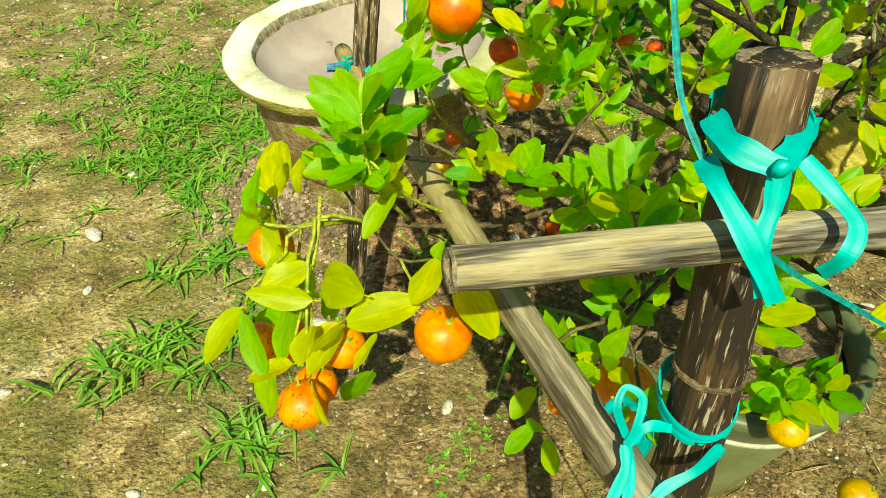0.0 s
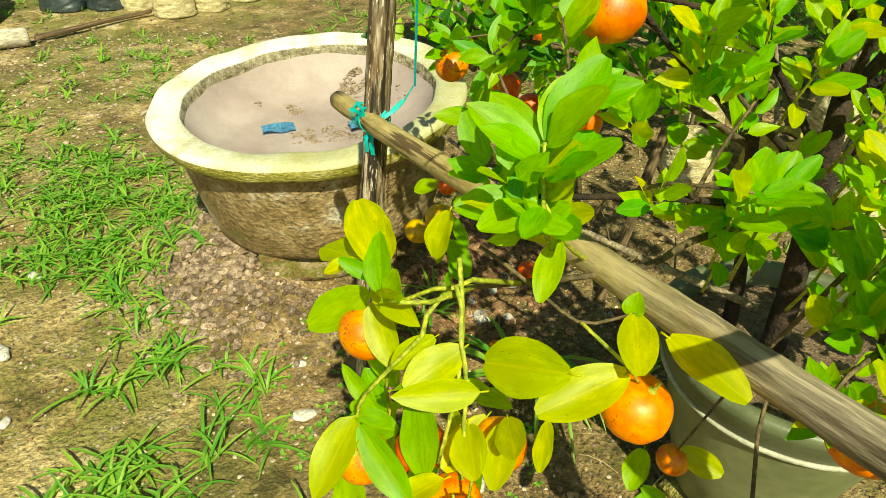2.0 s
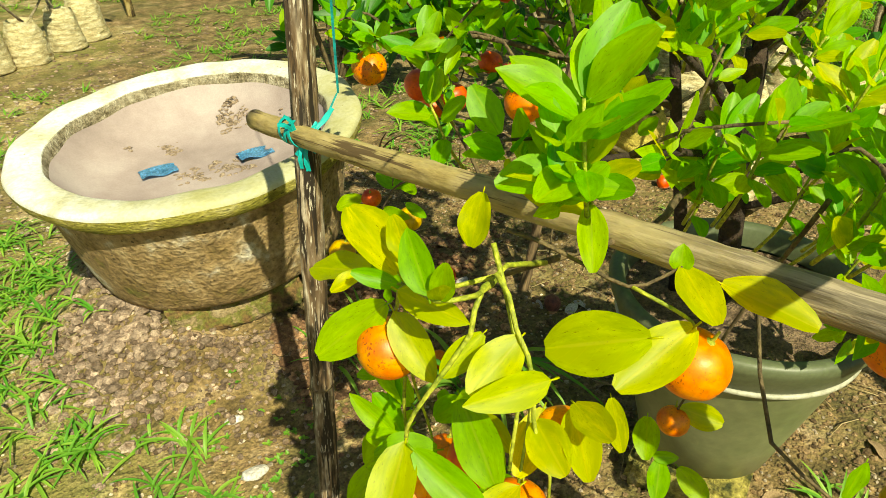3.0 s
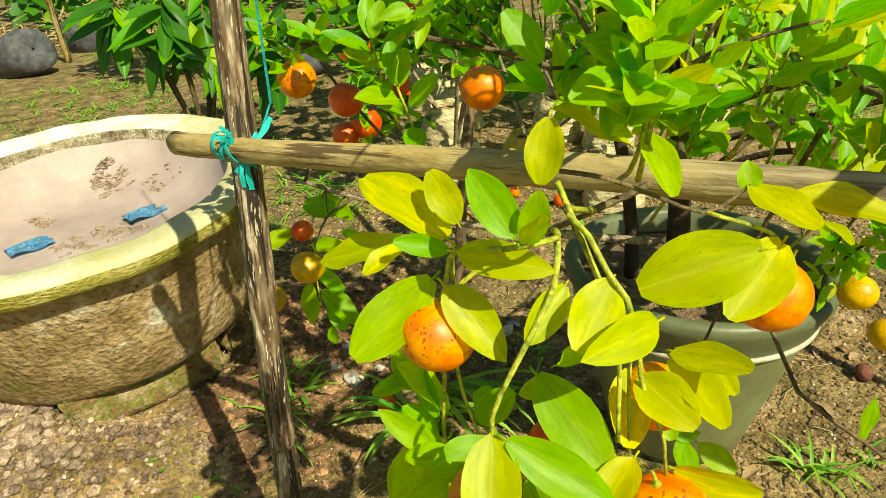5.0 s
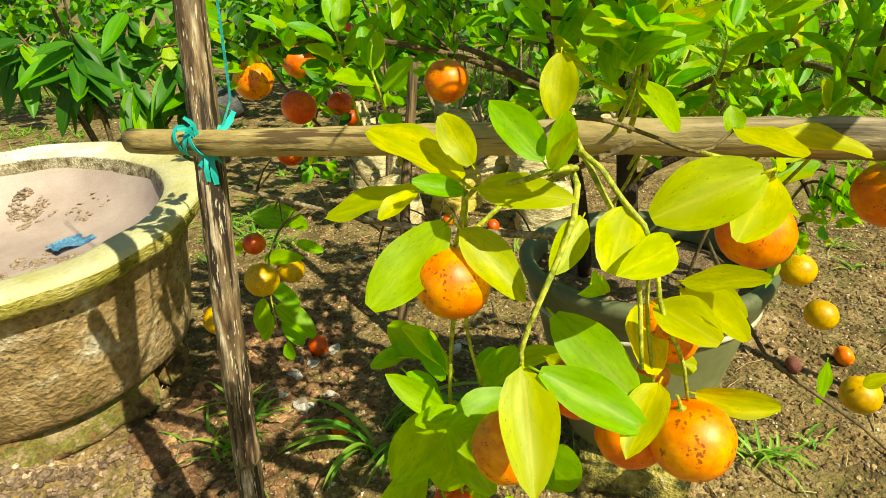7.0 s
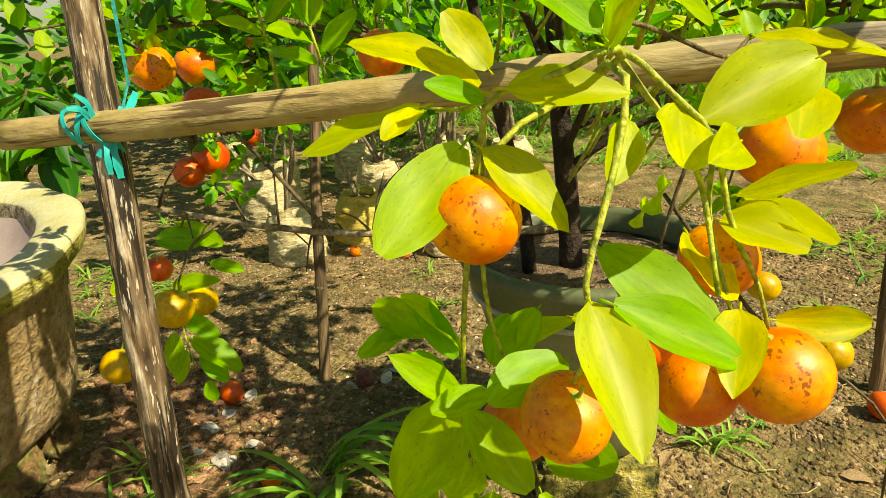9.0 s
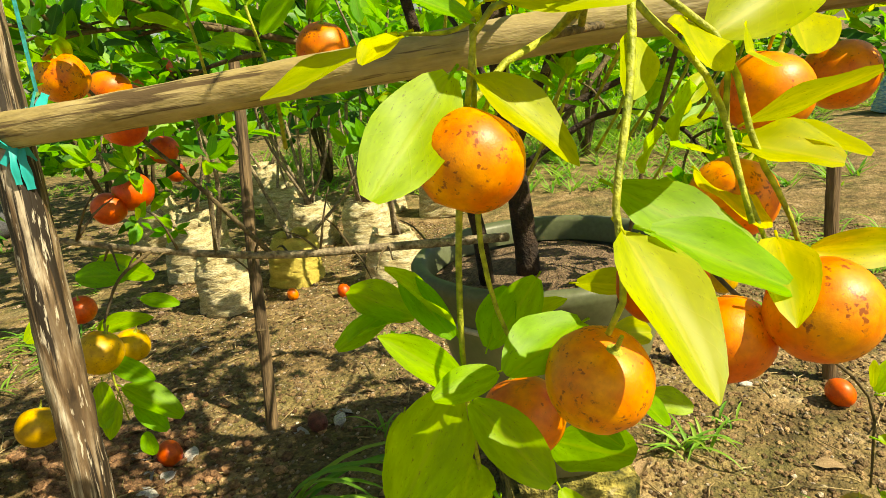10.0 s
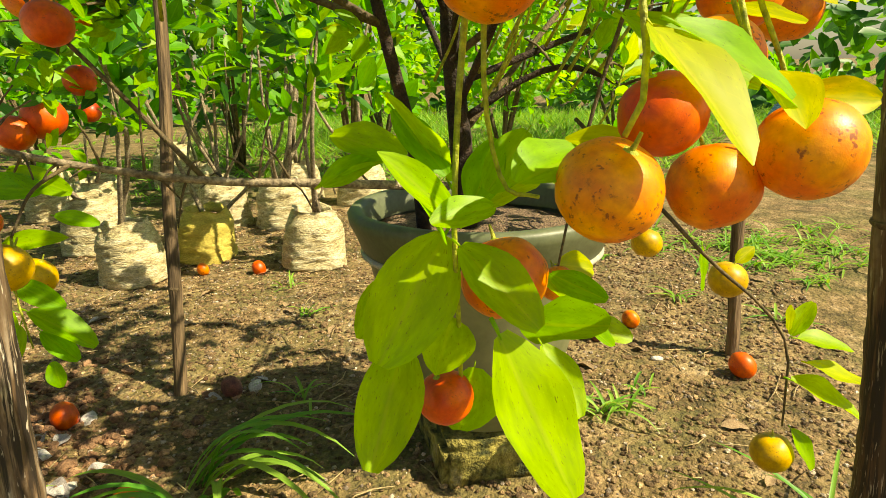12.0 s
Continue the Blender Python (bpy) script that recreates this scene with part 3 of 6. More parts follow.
def leaf_frame(base, tip, facing):
    """Matrix that lays a unit blade from base to tip with its face towards facing."""
    b, t = Vector(base), Vector(tip)
    y = (t - b)
    length = y.length
    y.normalize()
    z = Vector(facing)
    z = (z - y * z.dot(y))
    z = z.normalized() if z.length > 1e-3 else y.orthogonal().normalized()
    x = y.cross(z)
    m = Matrix((x, y, z)).transposed().to_4x4()
    return Matrix.Translation(b) @ m @ Matrix.Diagonal((length, length, length, 1))


def leaf(parent, base, tip, width, facing, material, kind=0):
    """One leaf as a part of a plant."""
    length = (Vector(tip) - Vector(base)).length
    ob = new("leaf", leaf_data(kind, width / length, material))
    ob.parent = parent
    root = parent.parent or parent
    ob.matrix_basis = Matrix.Translation(-root.location) @ leaf_frame(base, tip, facing)
    return ob


class LeafMass:
    """Many small leaves joined into one mesh, with blade coordinates."""

    def __init__(self):
        self.v, self.f, self.uv = [], [], []

    def add(self, base, tip, width, facing, rows):
        m = leaf_frame(base, tip, facing)
        asp = width / max(1e-4, (Vector(tip) - Vector(base)).length)
        n0 = len(self.v)
        for row in rows:
            for x, y, z, u, v in row[::2] if len(rows) < 8 else row:
                self.v.append(tuple(m @ Vector((x * asp, y, z * asp))))
                self.uv.append((u, v))
        w = 3 if len(rows) < 8 else 5
        for i in range(len(rows) - 1):
            for k in range(w - 1):
                a = n0 + i * w + k
                self.f.append((a, a + 1, a + w + 1, a + w))

    def build(self, name, material, parent, label=""):
        me = bpy.data.meshes.new(name)
        me.from_pydata(self.v, [], self.f)
        uvl = me.uv_layers.new(name="blade")
        idx = np.empty(len(me.loops), dtype=np.int32)
        me.loops.foreach_get("vertex_index", idx)
        uvl.data.foreach_set("uv", np.array(self.uv, dtype=np.float32)[idx].ravel())
        ob = mesh_part(name, me, material, parent, label)
        if parent:
            ob.matrix_basis = Matrix.Translation(-parent.location)
        return tagged(ob, kind="stuff")

# ---- ground ----


def height(x, y):
    h = 0.012 * noise.noise(Vector((x * 1.3, y * 1.3, 0))) + 0.006 * noise.noise(Vector((x * 6, y * 6, 3)))
    h += 0.005 * noise.noise(Vector((x * 22, y * 22, 7)))
    d = math.hypot(x + 0.16, y - 1.92)
    u = min(1.0, max(0.0, (0.66 - d) / 0.30))
    w = min(1.0, max(0.0, (0.50 - d) / 0.16)) * min(1.0, max(0.0, (-0.24 - x) * 5))
    return h * (1 + 1.5 * u) + 0.086 * u * u * (3 - 2 * u) + 0.055 * w


def axis(lo, hi, step, far):
    mid = list(np.arange(lo, hi + step / 2, step))
    out, d = [], step
    a = lo
    while a > -far:
        d *= 1.35
        a -= d
        out.append(a)
    out = out[::-1] + mid
    a, d = mid[-1], step
    while a < far:
        d *= 1.35
        a += d
        out.append(a)
    return out


def build_ground():
    xs, ys = axis(-2.2, 3.2, 0.03, 300), axis(0.1, 4.6, 0.03, 300)
    v = [(x, y, height(x, y)) for y in ys for x in xs]
    w = len(xs)
    f = [(j * w + i, j * w + i + 1, (j + 1) * w + i + 1, (j + 1) * w + i) for j in range(len(ys) - 1) for i in range(w - 1)]
    me = bpy.data.meshes.new("ground")
    me.from_pydata(v, [], f)
    g = mesh_part("ground", me, M_GROUND)
    return tagged(g, "uneven brown garden soil with mossy and bare patches", "ground", kind="structure")


build_ground()

# ---- large round planter ----


MUD = [(0.345, 0.503), (0.336, 0.490), (0.322, 0.470), (0.305, 0.449), (0.28, 0.428), (0.24, 0.410), (0.18, 0.396), (0.10, 0.389), (0.03, 0.387)]
# patches of flaking crust: across, along, half width, pieces
CRUSTS = ((0.135, 0.225, 0.048, 190), (-0.062, 0.166, 0.028, 60), (0.235, 0.110, 0.045, 22), (0.015, -0.005, 0.045, 120), (0.085, -0.015, 0.040, 90), (-0.045, 0.000, 0.030, 40), (-0.16, 0.20, 0.008, 5))


def mud_level(r):
    return float(np.interp(r, [a for a, _ in MUD[::-1]], [b for _, b in MUD[::-1]]))


def build_planter():
    at = (-0.159, 1.924, 0.0)
    p = thing("round_planter", "tilted large round weathered concrete planter with a pale rim", "planter", at)
    z = Vector((-0.0745, -0.0558, 1)).normalized()
    x = Vector((1, 0, 0.0745)).normalized()
    y = z.cross(x)
    p.matrix_basis = Matrix.Translation(at) @ Matrix((x, y, z)).transposed().to_4x4()
    bm = bmesh.new()
    prof = [(0.0, 0.185), (0.26, 0.185), (0.318, 0.186), (0.330, 0.194), (0.338, 0.215), (0.348, 0.25), (0.360, 0.31), (0.371, 0.38), (0.381, 0.44), (0.388, 0.485), (0.40, 0.50), (0.37, 0.52)]
    lathe(bm, prof, 128, 0.008, 6)
    part("body", bm, M_CONCRETE, p)
    bm = bmesh.new()
    lathe(bm, [(0.431, 0.521), (0.430, 0.528), (0.424, 0.533), (0.412, 0.535), (0.390, 0.534), (0.368, 0.531), (0.352, 0.527), (0.346, 0.521)], 160, 0.007, 8)
    part("rim", bm, M_RIM, p, "pale cream cement rim top")
    bm = bmesh.new()
    lathe(bm, [(0.384, 0.486), (0.400, 0.484), (0.412, 0.484), (0.420, 0.487), (0.426, 0.495), (0.430, 0.508), (0.431, 0.521)], 160, 0.007, 8)
    part("rim_side", bm, M_RIMSIDE, p, "yellow-green mossy side of the rim")
    bm = bmesh.new()
    lathe(bm, [(0.347, 0.5225), (0.342, 0.512), (0.339, 0.498), (0.336, 0.47), (0.332, 0.43)], 128, 0.007, 8)
    part("inner_wall", bm, M_STAINED, p, "dark stained inner wall above the mud")
    bm = bmesh.new()
    lathe(bm, MUD, 96, 0.004, 7, close="inner")
    part("mud", bm, M_MUD, p, "smooth dried pinkish grey mud")
    # flaking crusts on the mud
    rnd = random.Random(5)
    for cx, cy, s, k in CRUSTS:
        bm = bmesh.new()
        for _ in range(int(2.2 * k)):
            q = Vector((cx + rnd.uniform(-1, 1) * s, cy + rnd.uniform(-1, 1) * s * 1.1, 0))
            if q.length > 0.315 or noise.noise(q * 34 + Vector((cx * 90, 0, 0))) < -0.08:
                continue
            r = 0.0016 + 0.0042 * rnd.random() ** 2
            q.z = mud_level(q.length) + r * 0.15
            ico(bm, q, (r * rnd.uniform(1, 2.0), r * rnd.uniform(0.8, 1.5), r * rnd.uniform(0.3, 0.7)), rnd)
        tagged(part("mud_crust", bm, M_MUDDARK, p, "flaking brown crust"), kind="stuff")
    # broken footing slabs below
    s = thing("concrete_footing", "broken mossy concrete slab under the round planter", "slab", (-0.19, 1.80, 0.0))
    for x0, x1, y0, top, turn in ((-0.180, 0.150, -0.172, 0.184, -0.06), (0.157, 0.230, -0.150, 0.184, 0.12)):
        bm = bmesh.new()
        bmesh.ops.create_cube(bm, size=1.0)
        bmesh.ops.scale(bm, vec=(x1 - x0, 0.30, 0.10), verts=bm.verts)
        bmesh.ops.bevel(bm, geom=bm.edges[:], offset=0.010, segments=2, affect="EDGES")
        bmesh.ops.subdivide_edges(bm, edges=bm.edges[:], cuts=6, use_grid_fill=True)
        for v in bm.verts:
            v.co.x += (x0 + x1) / 2
            v.co.y += y0 + 0.15
            v.co += jitter(v.co, 0.010, 18) + jitter(v.co, 0.005, 60)
            v.co.z += top - 0.05 + 0.07 * v.co.x
            if v.co.y < -0.12:
                v.co.y -= 0.25 * max(0.0, top - v.co.z)
        part("slab", bm, M_FOOTING, s).rotation_euler.z = turn
    return p


def ico(bm, c, r, rnd=None):
    """A small uneven lump of 20 faces."""
    rnd = rnd or random
    ret = bmesh.ops.create_icosphere(bm, subdivisions=1, radius=1.0)
    rot = Euler((rnd.uniform(0, 6), rnd.uniform(0, 6), rnd.uniform(0, 6))).to_matrix()
    for v in ret["verts"]:
        q = rot @ v.co * rnd.uniform(0.75, 1.15)
        v.co = Vector(c) + Vector((q.x * r[0], q.y * r[1], q.z * r[2]))


build_planter()


def plastic_scrap(at, size, turn):
    t = thing("plastic_scrap", "crumpled scrap of blue plastic bag on the dried mud", "litter", at, "scraps in the planter")
    bm = bmesh.new()
    n = 7
    vs = [[bm.verts.new((size * (i / n - 0.5) * 1.7, size * (j / n - 0.5), 0.008 + 0.010 * noise.noise(Vector((i * 0.35, j * 0.35, turn))))) for i in range(n + 1)] for j in range(n + 1)]
    for j in range(n):
        for i in range(n):
            bm.faces.new((vs[j][i], vs[j][i + 1], vs[j + 1][i + 1], vs[j + 1][i]))
    bmesh.ops.solidify(bm, geom=bm.faces[:], thickness=0.0015)
    ob = part("sheet", bm, M_BLUE, t, smooth=False)
    ob.rotation_euler.z = turn


# ---- bamboo frame ----


def pole(name, label, a, b, r0, r1, material, nodes=(), seg=20, bow=(0, 0, 0), oval=(1, 1), group="bamboo frame", ragged=0.0):
    """A bamboo or wooden pole with swollen nodes, split grain and cut ends."""
    a, b = Vector(a), Vector(b)
    t = thing(name, label, "pole", a, group)
    length = (b - a).length
    n = max(24, int(length / 0.02))
    rad, pts = [], []
    lean = (b - a).to_track_quat("Z", "Y").inverted() @ Vector(bow)
    for i in range(n + 1):
        u = i / n
        r = r0 + (r1 - r0) * u
        for q in nodes:
            r *= 1 + 0.06 * math.exp(-((u - q) * length / 0.008) ** 2)
        rad.append(r)
        p = Vector((0, 0, u * length)) + lean * math.sin(math.pi * u)
        pts.append(p + Vector((0.006 * noise.noise(Vector((u * 3, a.x * 9, 1))), 0.006 * noise.noise(Vector((u * 3, a.y * 9, 5))), 0)))
    bm = bmesh.new()
    tube(bm, pts, rad, seg, 0.10, 55)
    for v in bm.verts:
        if ragged and v.co.z > length - 0.003:
            v.co.z += ragged * (0.35 + noise.noise(Vector((v.co.x * 60, v.co.y * 60, 3))))
    shaft = part("shaft", bm, material, t)
    shaft.rotation_euler = (b - a).to_track_quat("Z", "Y").to_euler()
    turn = (b - a).to_track_quat("Z", "Y").to_matrix().to_4x4()
    for q in nodes:
        bm = bmesh.new()
        r = (r0 + (r1 - r0) * q) * 1.06
        k = int(q * n)
        lathe(bm, [(r * 0.9, -0.004), (r * 1.0, -0.0025), (r * 1.035, -0.0008), (r * 1.0, 0.0008), (r * 1.02, 0.0018), (r * 0.9, 0.0035)], seg, 0.002, 70)
        e = part("node_ring", bm, M_NODE, t, "thin ridged node ring")
        e.matrix_basis = turn @ Matrix.Translation(pts[k])
    for u, r in ((0, r0), (1, r1)):
        bm = bmesh.new()
        s = 1 if u else -1
        lathe(bm, [(r * 0.97, 0), (r * 0.95, 0.003 * s), (r * 0.62, 0.002 * s), (r * 0.55, -0.006 * s), (0.0005, -0.008 * s)], seg, 0.0015, 90)
        e = part("cut_end", bm, M_CUT, t, "pale fibrous cut end")
        e.matrix_basis = Matrix.Translation((b - a) * u) @ (b - a).to_track_quat("Z", "Y").to_matrix().to_4x4()
    for o in t.children:
        o.scale = (*oval, 1)
    return t


POST1 = ((0.203, 0.238, -0.059), (0.187, 0.331, 1.118))
POST2 = ((-0.200, 1.046, -0.05), (-0.101, 1.103, 1.03))
RAIL1 = ((0.012, 0.255, 1.032), (0.650, 0.407, 0.998))
RAIL2 = ((-0.175, 1.184, 0.766), (0.225, 0.055, 0.832))
pole("bamboo_post", "dark weathered bamboo post with a ridged node, driven into the soil", *POST1, 0.0285, 0.0225, M_BAMBOO_DARK, (0.20, 0.5, 0.826), bow=(0.025, -0.011, 0), ragged=0.009)
pole("wooden_post", "grey-brown peeling wooden post driven into the soil", *POST2, 0.0205, 0.0195, M_POST, (0.35,), oval=(0.86, 1.10))
pole("bamboo_rail", "short pale bamboo rail tied across the post top", *RAIL1, 0.0128, 0.0145, M_RAIL_TOP, (0.45,))
pole("bamboo_rail", "long weathered bamboo rail tied between two posts", *RAIL2, 0.0155, 0.0190, M_RAIL)
pole("wooden_stake", "thin dark wooden stake with peeling bark in the soil", (0.552, 1.480, -0.05), (0.79, 1.576, 0.86), 0.0145, 0.0135, M_STAKE, (0.3, 0.6))
pole("wooden_stake", "short dark stake with a pale foot in the soil", (1.03, 0.278, -0.05), (1.09, 0.284, 0.55), 0.0155, 0.014, M_STAKE, (0.4,))


def wrap(parent, c, d, r, turns, width, lean=0.3, phase=0.0):
    """Ribbon wound round a pole that runs along d through c."""
    d = Vector(d).normalized()
    s = d.orthogonal().normalized()
    o = d.cross(s)
    bm = bmesh.new()
    n = int(44 * turns)
    pts = []
    for i in range(n + 1):
        a = phase + 2 * math.pi * turns * i / n
        pts.append(Vector(c) - parent.location + (s * math.cos(a) + o * math.sin(a)) * (r + 0.001 + 0.0016 * i / n) + d * (width * 0.6 * (i / n - 0.5) * turns + lean * r * math.sin(a + 0.7)))
    rows = []
    for i, p in enumerate(pts):
        w = width * (0.85 + 0.18 * math.sin(i * 0.32)) / 2
        a = phase + 2 * math.pi * turns * i / n
        nrm = s * math.cos(a) + o * math.sin(a)
        across = [(u, 0.05 * w * math.sin(u * 4 + i * 0.1) + 0.0006) for u in (1, 0.5, 0, -0.5, -1)]
        rows.append([bm.verts.new(p + d * (w * u) + nrm * f) for u, f in across] + [bm.verts.new(p + d * (w * u) + nrm * (f - 0.0012)) for u, f in across[::-1]])
    for a, b in zip(rows, rows[1:]):
        for k in range(10):
            bm.faces.new((a[k], a[(k + 1) % 10], b[(k + 1) % 10], b[k]))
    return part("loop", bm, M_TIE, parent, smooth=False)


def strand(parent, pts, width, up, name="tail"):
    bm = bmesh.new()
    q = smooth_line([Vector(p) - parent.location for p in pts], 34)
    ribbon(bm, q, [width * (0.92 + 0.12 * math.sin(i * 0.36)) for i in range(34)], up)
    return part(name, bm, M_TIE if name != "string" else M_TWINE, parent, smooth=False)


# ---- plastic pot with its tree ----
POT = Vector((0.525, 0.79, 0.0))


def build_pot():
    p = thing("plastic_flowerpot", "large grey plastic flowerpot with rolled rim on a brick", "flowerpot", POT + Vector((0, 0, 0.088)))
    bm = bmesh.new()
    lathe(bm, [(0.0, 0.0), (0.118, 0.0), (0.126, 0.006), (0.150, 0.10), (0.178, 0.21), (0.196, 0.285), (0.20, 0.30)], 72)
    part("body", bm, M_GREY, p)
    bm = bmesh.new()
    lathe(bm, [(0.196, 0.300), (0.204, 0.302), (0.208, 0.308), (0.216, 0.330), (0.226, 0.352), (0.228, 0.366), (0.221, 0.374), (0.208, 0.374), (0.200, 0.366), (0.196, 0.33)], 96, 0.002, 5)
    part("rim", bm, M_RIMGREY, p, "smooth grey rolled rim")
    # thin lip in a paler tone than body and rim
    bm = bmesh.new()
    lathe(bm, [(0.196, 0.293), (0.2065, 0.2935), (0.2095, 0.2965), (0.2095, 0.3005), (0.2065, 0.3030), (0.199, 0.3035)], 96, 0.0015, 5)
    part("lip", bm, M_LIP, p, "thin pale lip under the rim")
    bm = bmesh.new()
    lathe(bm, [(0.199, 0.325), (0.15, 0.33), (0.08, 0.337), (0.03, 0.34)], 48, 0.008, 18, close="inner")
    part("soil", bm, M_SOIL, p, "dry crumbly brown soil")
    b = thing("brick", "mossy old brick under the flowerpot", "brick", POT + Vector((-0.015, -0.01, 0)))
    bm = bmesh.new()
    bmesh.ops.create_cube(bm, size=1.0)
    bmesh.ops.scale(bm, vec=(0.24, 0.22, 0.085), verts=bm.verts)
    bmesh.ops.bevel(bm, geom=bm.edges[:], offset=0.012, segments=2, affect="EDGES")
    bmesh.ops.subdivide_edges(bm, edges=bm.edges[:], cuts=3, use_grid_fill=True)
    for v in bm.verts:
        v.co += jitter(v.co, 0.006, 25)
        v.co.z += 0.035
    o = part("block", bm, M_BRICK, b)
    o.rotation_euler.z = 0.5


build_pot()

FRUIT_BANK = {}


def fruit_mesh(material, squash):
    key = (material.name, squash)
    if key not in FRUIT_BANK:
        bm = bmesh.new()
        prof = []
        for i in range(1, 22):
            a = math.pi * i / 22
            r, z = math.sin(a), -math.cos(a) * squash
            if i > 18:
                z -= 0.05 * (i - 18) / 3
            if i < 3:
                z += 0.03
            prof.append((r, z))
        lathe(bm, prof, 28, 0.035, 2.2, close=True)
        me = bpy.data.meshes.new("peel")
        bm.to_mesh(me)
        bm.free()
        me.polygons.foreach_set("use_smooth", [True] * len(me.polygons))
        me.materials.append(material)
        FRUIT_BANK[key] = me
    return FRUIT_BANK[key]


def calyx_mesh():
    bm = bmesh.new()
    lathe(bm, [(0.20, 0.90), (0.14, 0.95), (0.06, 0.99), (0.045, 1.10), (0.04, 1.35)], 10, 0.02, 6, close=True)
    me = bpy.data.meshes.new("calyx")
    bm.to_mesh(me)
    bm.free()
    me.materials.append(M_GREENTWIG)
    return me


CALYX = calyx_mesh()


def orange(at, r, material, label, squash=0.94, tilt=(0, 0, 0), group="oranges on the tree", name="orange", stalk=True):
    t = thing(name, label, "fruit", at, group)
    t.rotation_euler = tilt
    o = new("peel", fruit_mesh(material, squash))
    o.parent, o.scale = t, (r, r, r)
    o.rotation_euler.z = at[0] * 40 + at[1] * 23
    if stalk:
        c = new("calyx", CALYX)
        c.parent, c.scale = t, (r, r, r * squash)
    return t


SPOT = "ripe orange with dark spots and scars hanging on a twig"
PLAIN = "ripe orange-red citrus fruit hanging on the tree"
RED = "small deep red-orange fruit hanging among leaves"
GREENISH = "yellow-green unripe fruit with brown specks on a twig"
FRUIT = [
    ((-0.203, 0.634, 0.736), 0.0290, M_SPOTTED, SPOT), ((0.014, 0.484, 0.739), 0.0320, M_ORANGE, PLAIN), ((-0.147, 0.464, 0.639), 0.0298, M_SPOTTED, SPOT),
    ((-0.221, 0.570, 0.627), 0.0272, M_SPOTTED, SPOT), ((-0.141, 0.511, 0.616), 0.0275, M_ORANGE, PLAIN), ((-0.167, 0.544, 0.660), 0.0245, M_RED, PLAIN),
    ((-0.146, 0.635, 0.553), 0.0290, M_ORANGE, PLAIN), ((-0.172, 0.670, 0.475), 0.019, M_RED, RED), ((0.195, 0.413, 0.735), 0.034, M_ORANGE, PLAIN),
    ((0.496, 0.532, 0.507), 0.027, M_UNRIPE, GREENISH), ((0.640, 0.508, 0.372), 0.028, M_UNRIPE, GREENISH), ((0.208, 0.630, 0.431), 0.023, M_ORANGE, PLAIN),
]
FRUIT += [
    ((0.019, 0.659, 1.034), 0.0295, M_ORANGE, PLAIN),
    ((-0.101, 0.508, 0.690), 0.026, M_SPOTTED, SPOT), ((0.018, 1.188, 0.813), 0.0290, M_SPOTTED, SPOT), ((0.136, 1.245, 0.749), 0.0300, M_RED, SPOT),
    ((0.494, 1.514, 0.827), 0.026, M_RED, PLAIN), ((0.139, 0.923, 0.814), 0.030, M_ORANGE, PLAIN), ((0.018, 1.251, 0.473), 0.030, M_UNRIPE, GREENISH),
    ((0.318, 0.343, 0.169), 0.028, M_UNRIPE, GREENISH), ((0.154, 1.361, 0.411), 0.028, M_UNRIPE, GREENISH), ((0.332, 1.481, 0.620), 0.036, M_RED, PLAIN), ((0.446, 1.504, 0.678), 0.029, M_RED, RED),
]
FRUIT += [
    ((0.390, 1.443, 0.790), 0.034, M_ORANGE, PLAIN), ((0.000, 1.390, 0.356), 0.030, M_UNRIPE, GREENISH), ((0.560, 1.600, 0.615), 0.022, M_RED, RED),
    ((0.275, 1.412, 0.798), 0.034, M_ORANGE, PLAIN), ((0.045, 1.301, 0.519), 0.020, M_RED, RED), ((0.392, 0.408, 0.390), 0.027, M_UNRIPE, GREENISH), ((0.290, 1.500, 0.600), 0.030, M_RED, RED),
]
for at, r, mat, lab in FRUIT:
    orange(at, r, mat, lab, tilt=(0.4 * math.sin(at[0] * 50), 0.4 * math.cos(at[1] * 50), 0))


def tree_twig(tree, pts, r0, r1, material=None, name="twig", n=12, seg=7):
    bm = bmesh.new()
    q = smooth_line([Vector(p) - tree.location for p in pts], n)
    tube(bm, q, taper(r0, r1, n), seg, 0.12, 60)
    return part(name, bm, material or M_TWIG, tree)


TREE = thing("citrus_tree", "small citrus tree with yellow-green leaves growing in a plastic pot", "tree", (0.50, 0.81, 0.42))


def rosette(mass, c, axis_, n, length, rnd, hang=0.0, rows=None):
    """A tuft of leaves round a twig's end."""
    ax = Vector(axis_).normalized()
    s = ax.orthogonal().normalized()
    o = ax.cross(s)
    for i in range(n):
        a = 2.4 * i + rnd.uniform(-0.4, 0.4)
        back = rnd.uniform(0, 0.05)
        out = (s * math.cos(a) + o * math.sin(a)) * rnd.uniform(0.6, 1.0) + ax * rnd.uniform(0.4, 1.4) - Vector((0, 0, hang))
        out.normalize()
        b = Vector(c) - ax * back + out * 0.008
        ln = length * rnd.uniform(0.65, 1.15)
        face = ax * 0.4 + Vector((-0.15, -0.65, 0.75)) + Vector((rnd.gauss(0, 0.4), rnd.gauss(0, 0.4), rnd.gauss(0, 0.3)))
        mass(b, b + out * ln, ln * rnd.uniform(0.44, 0.62), face)


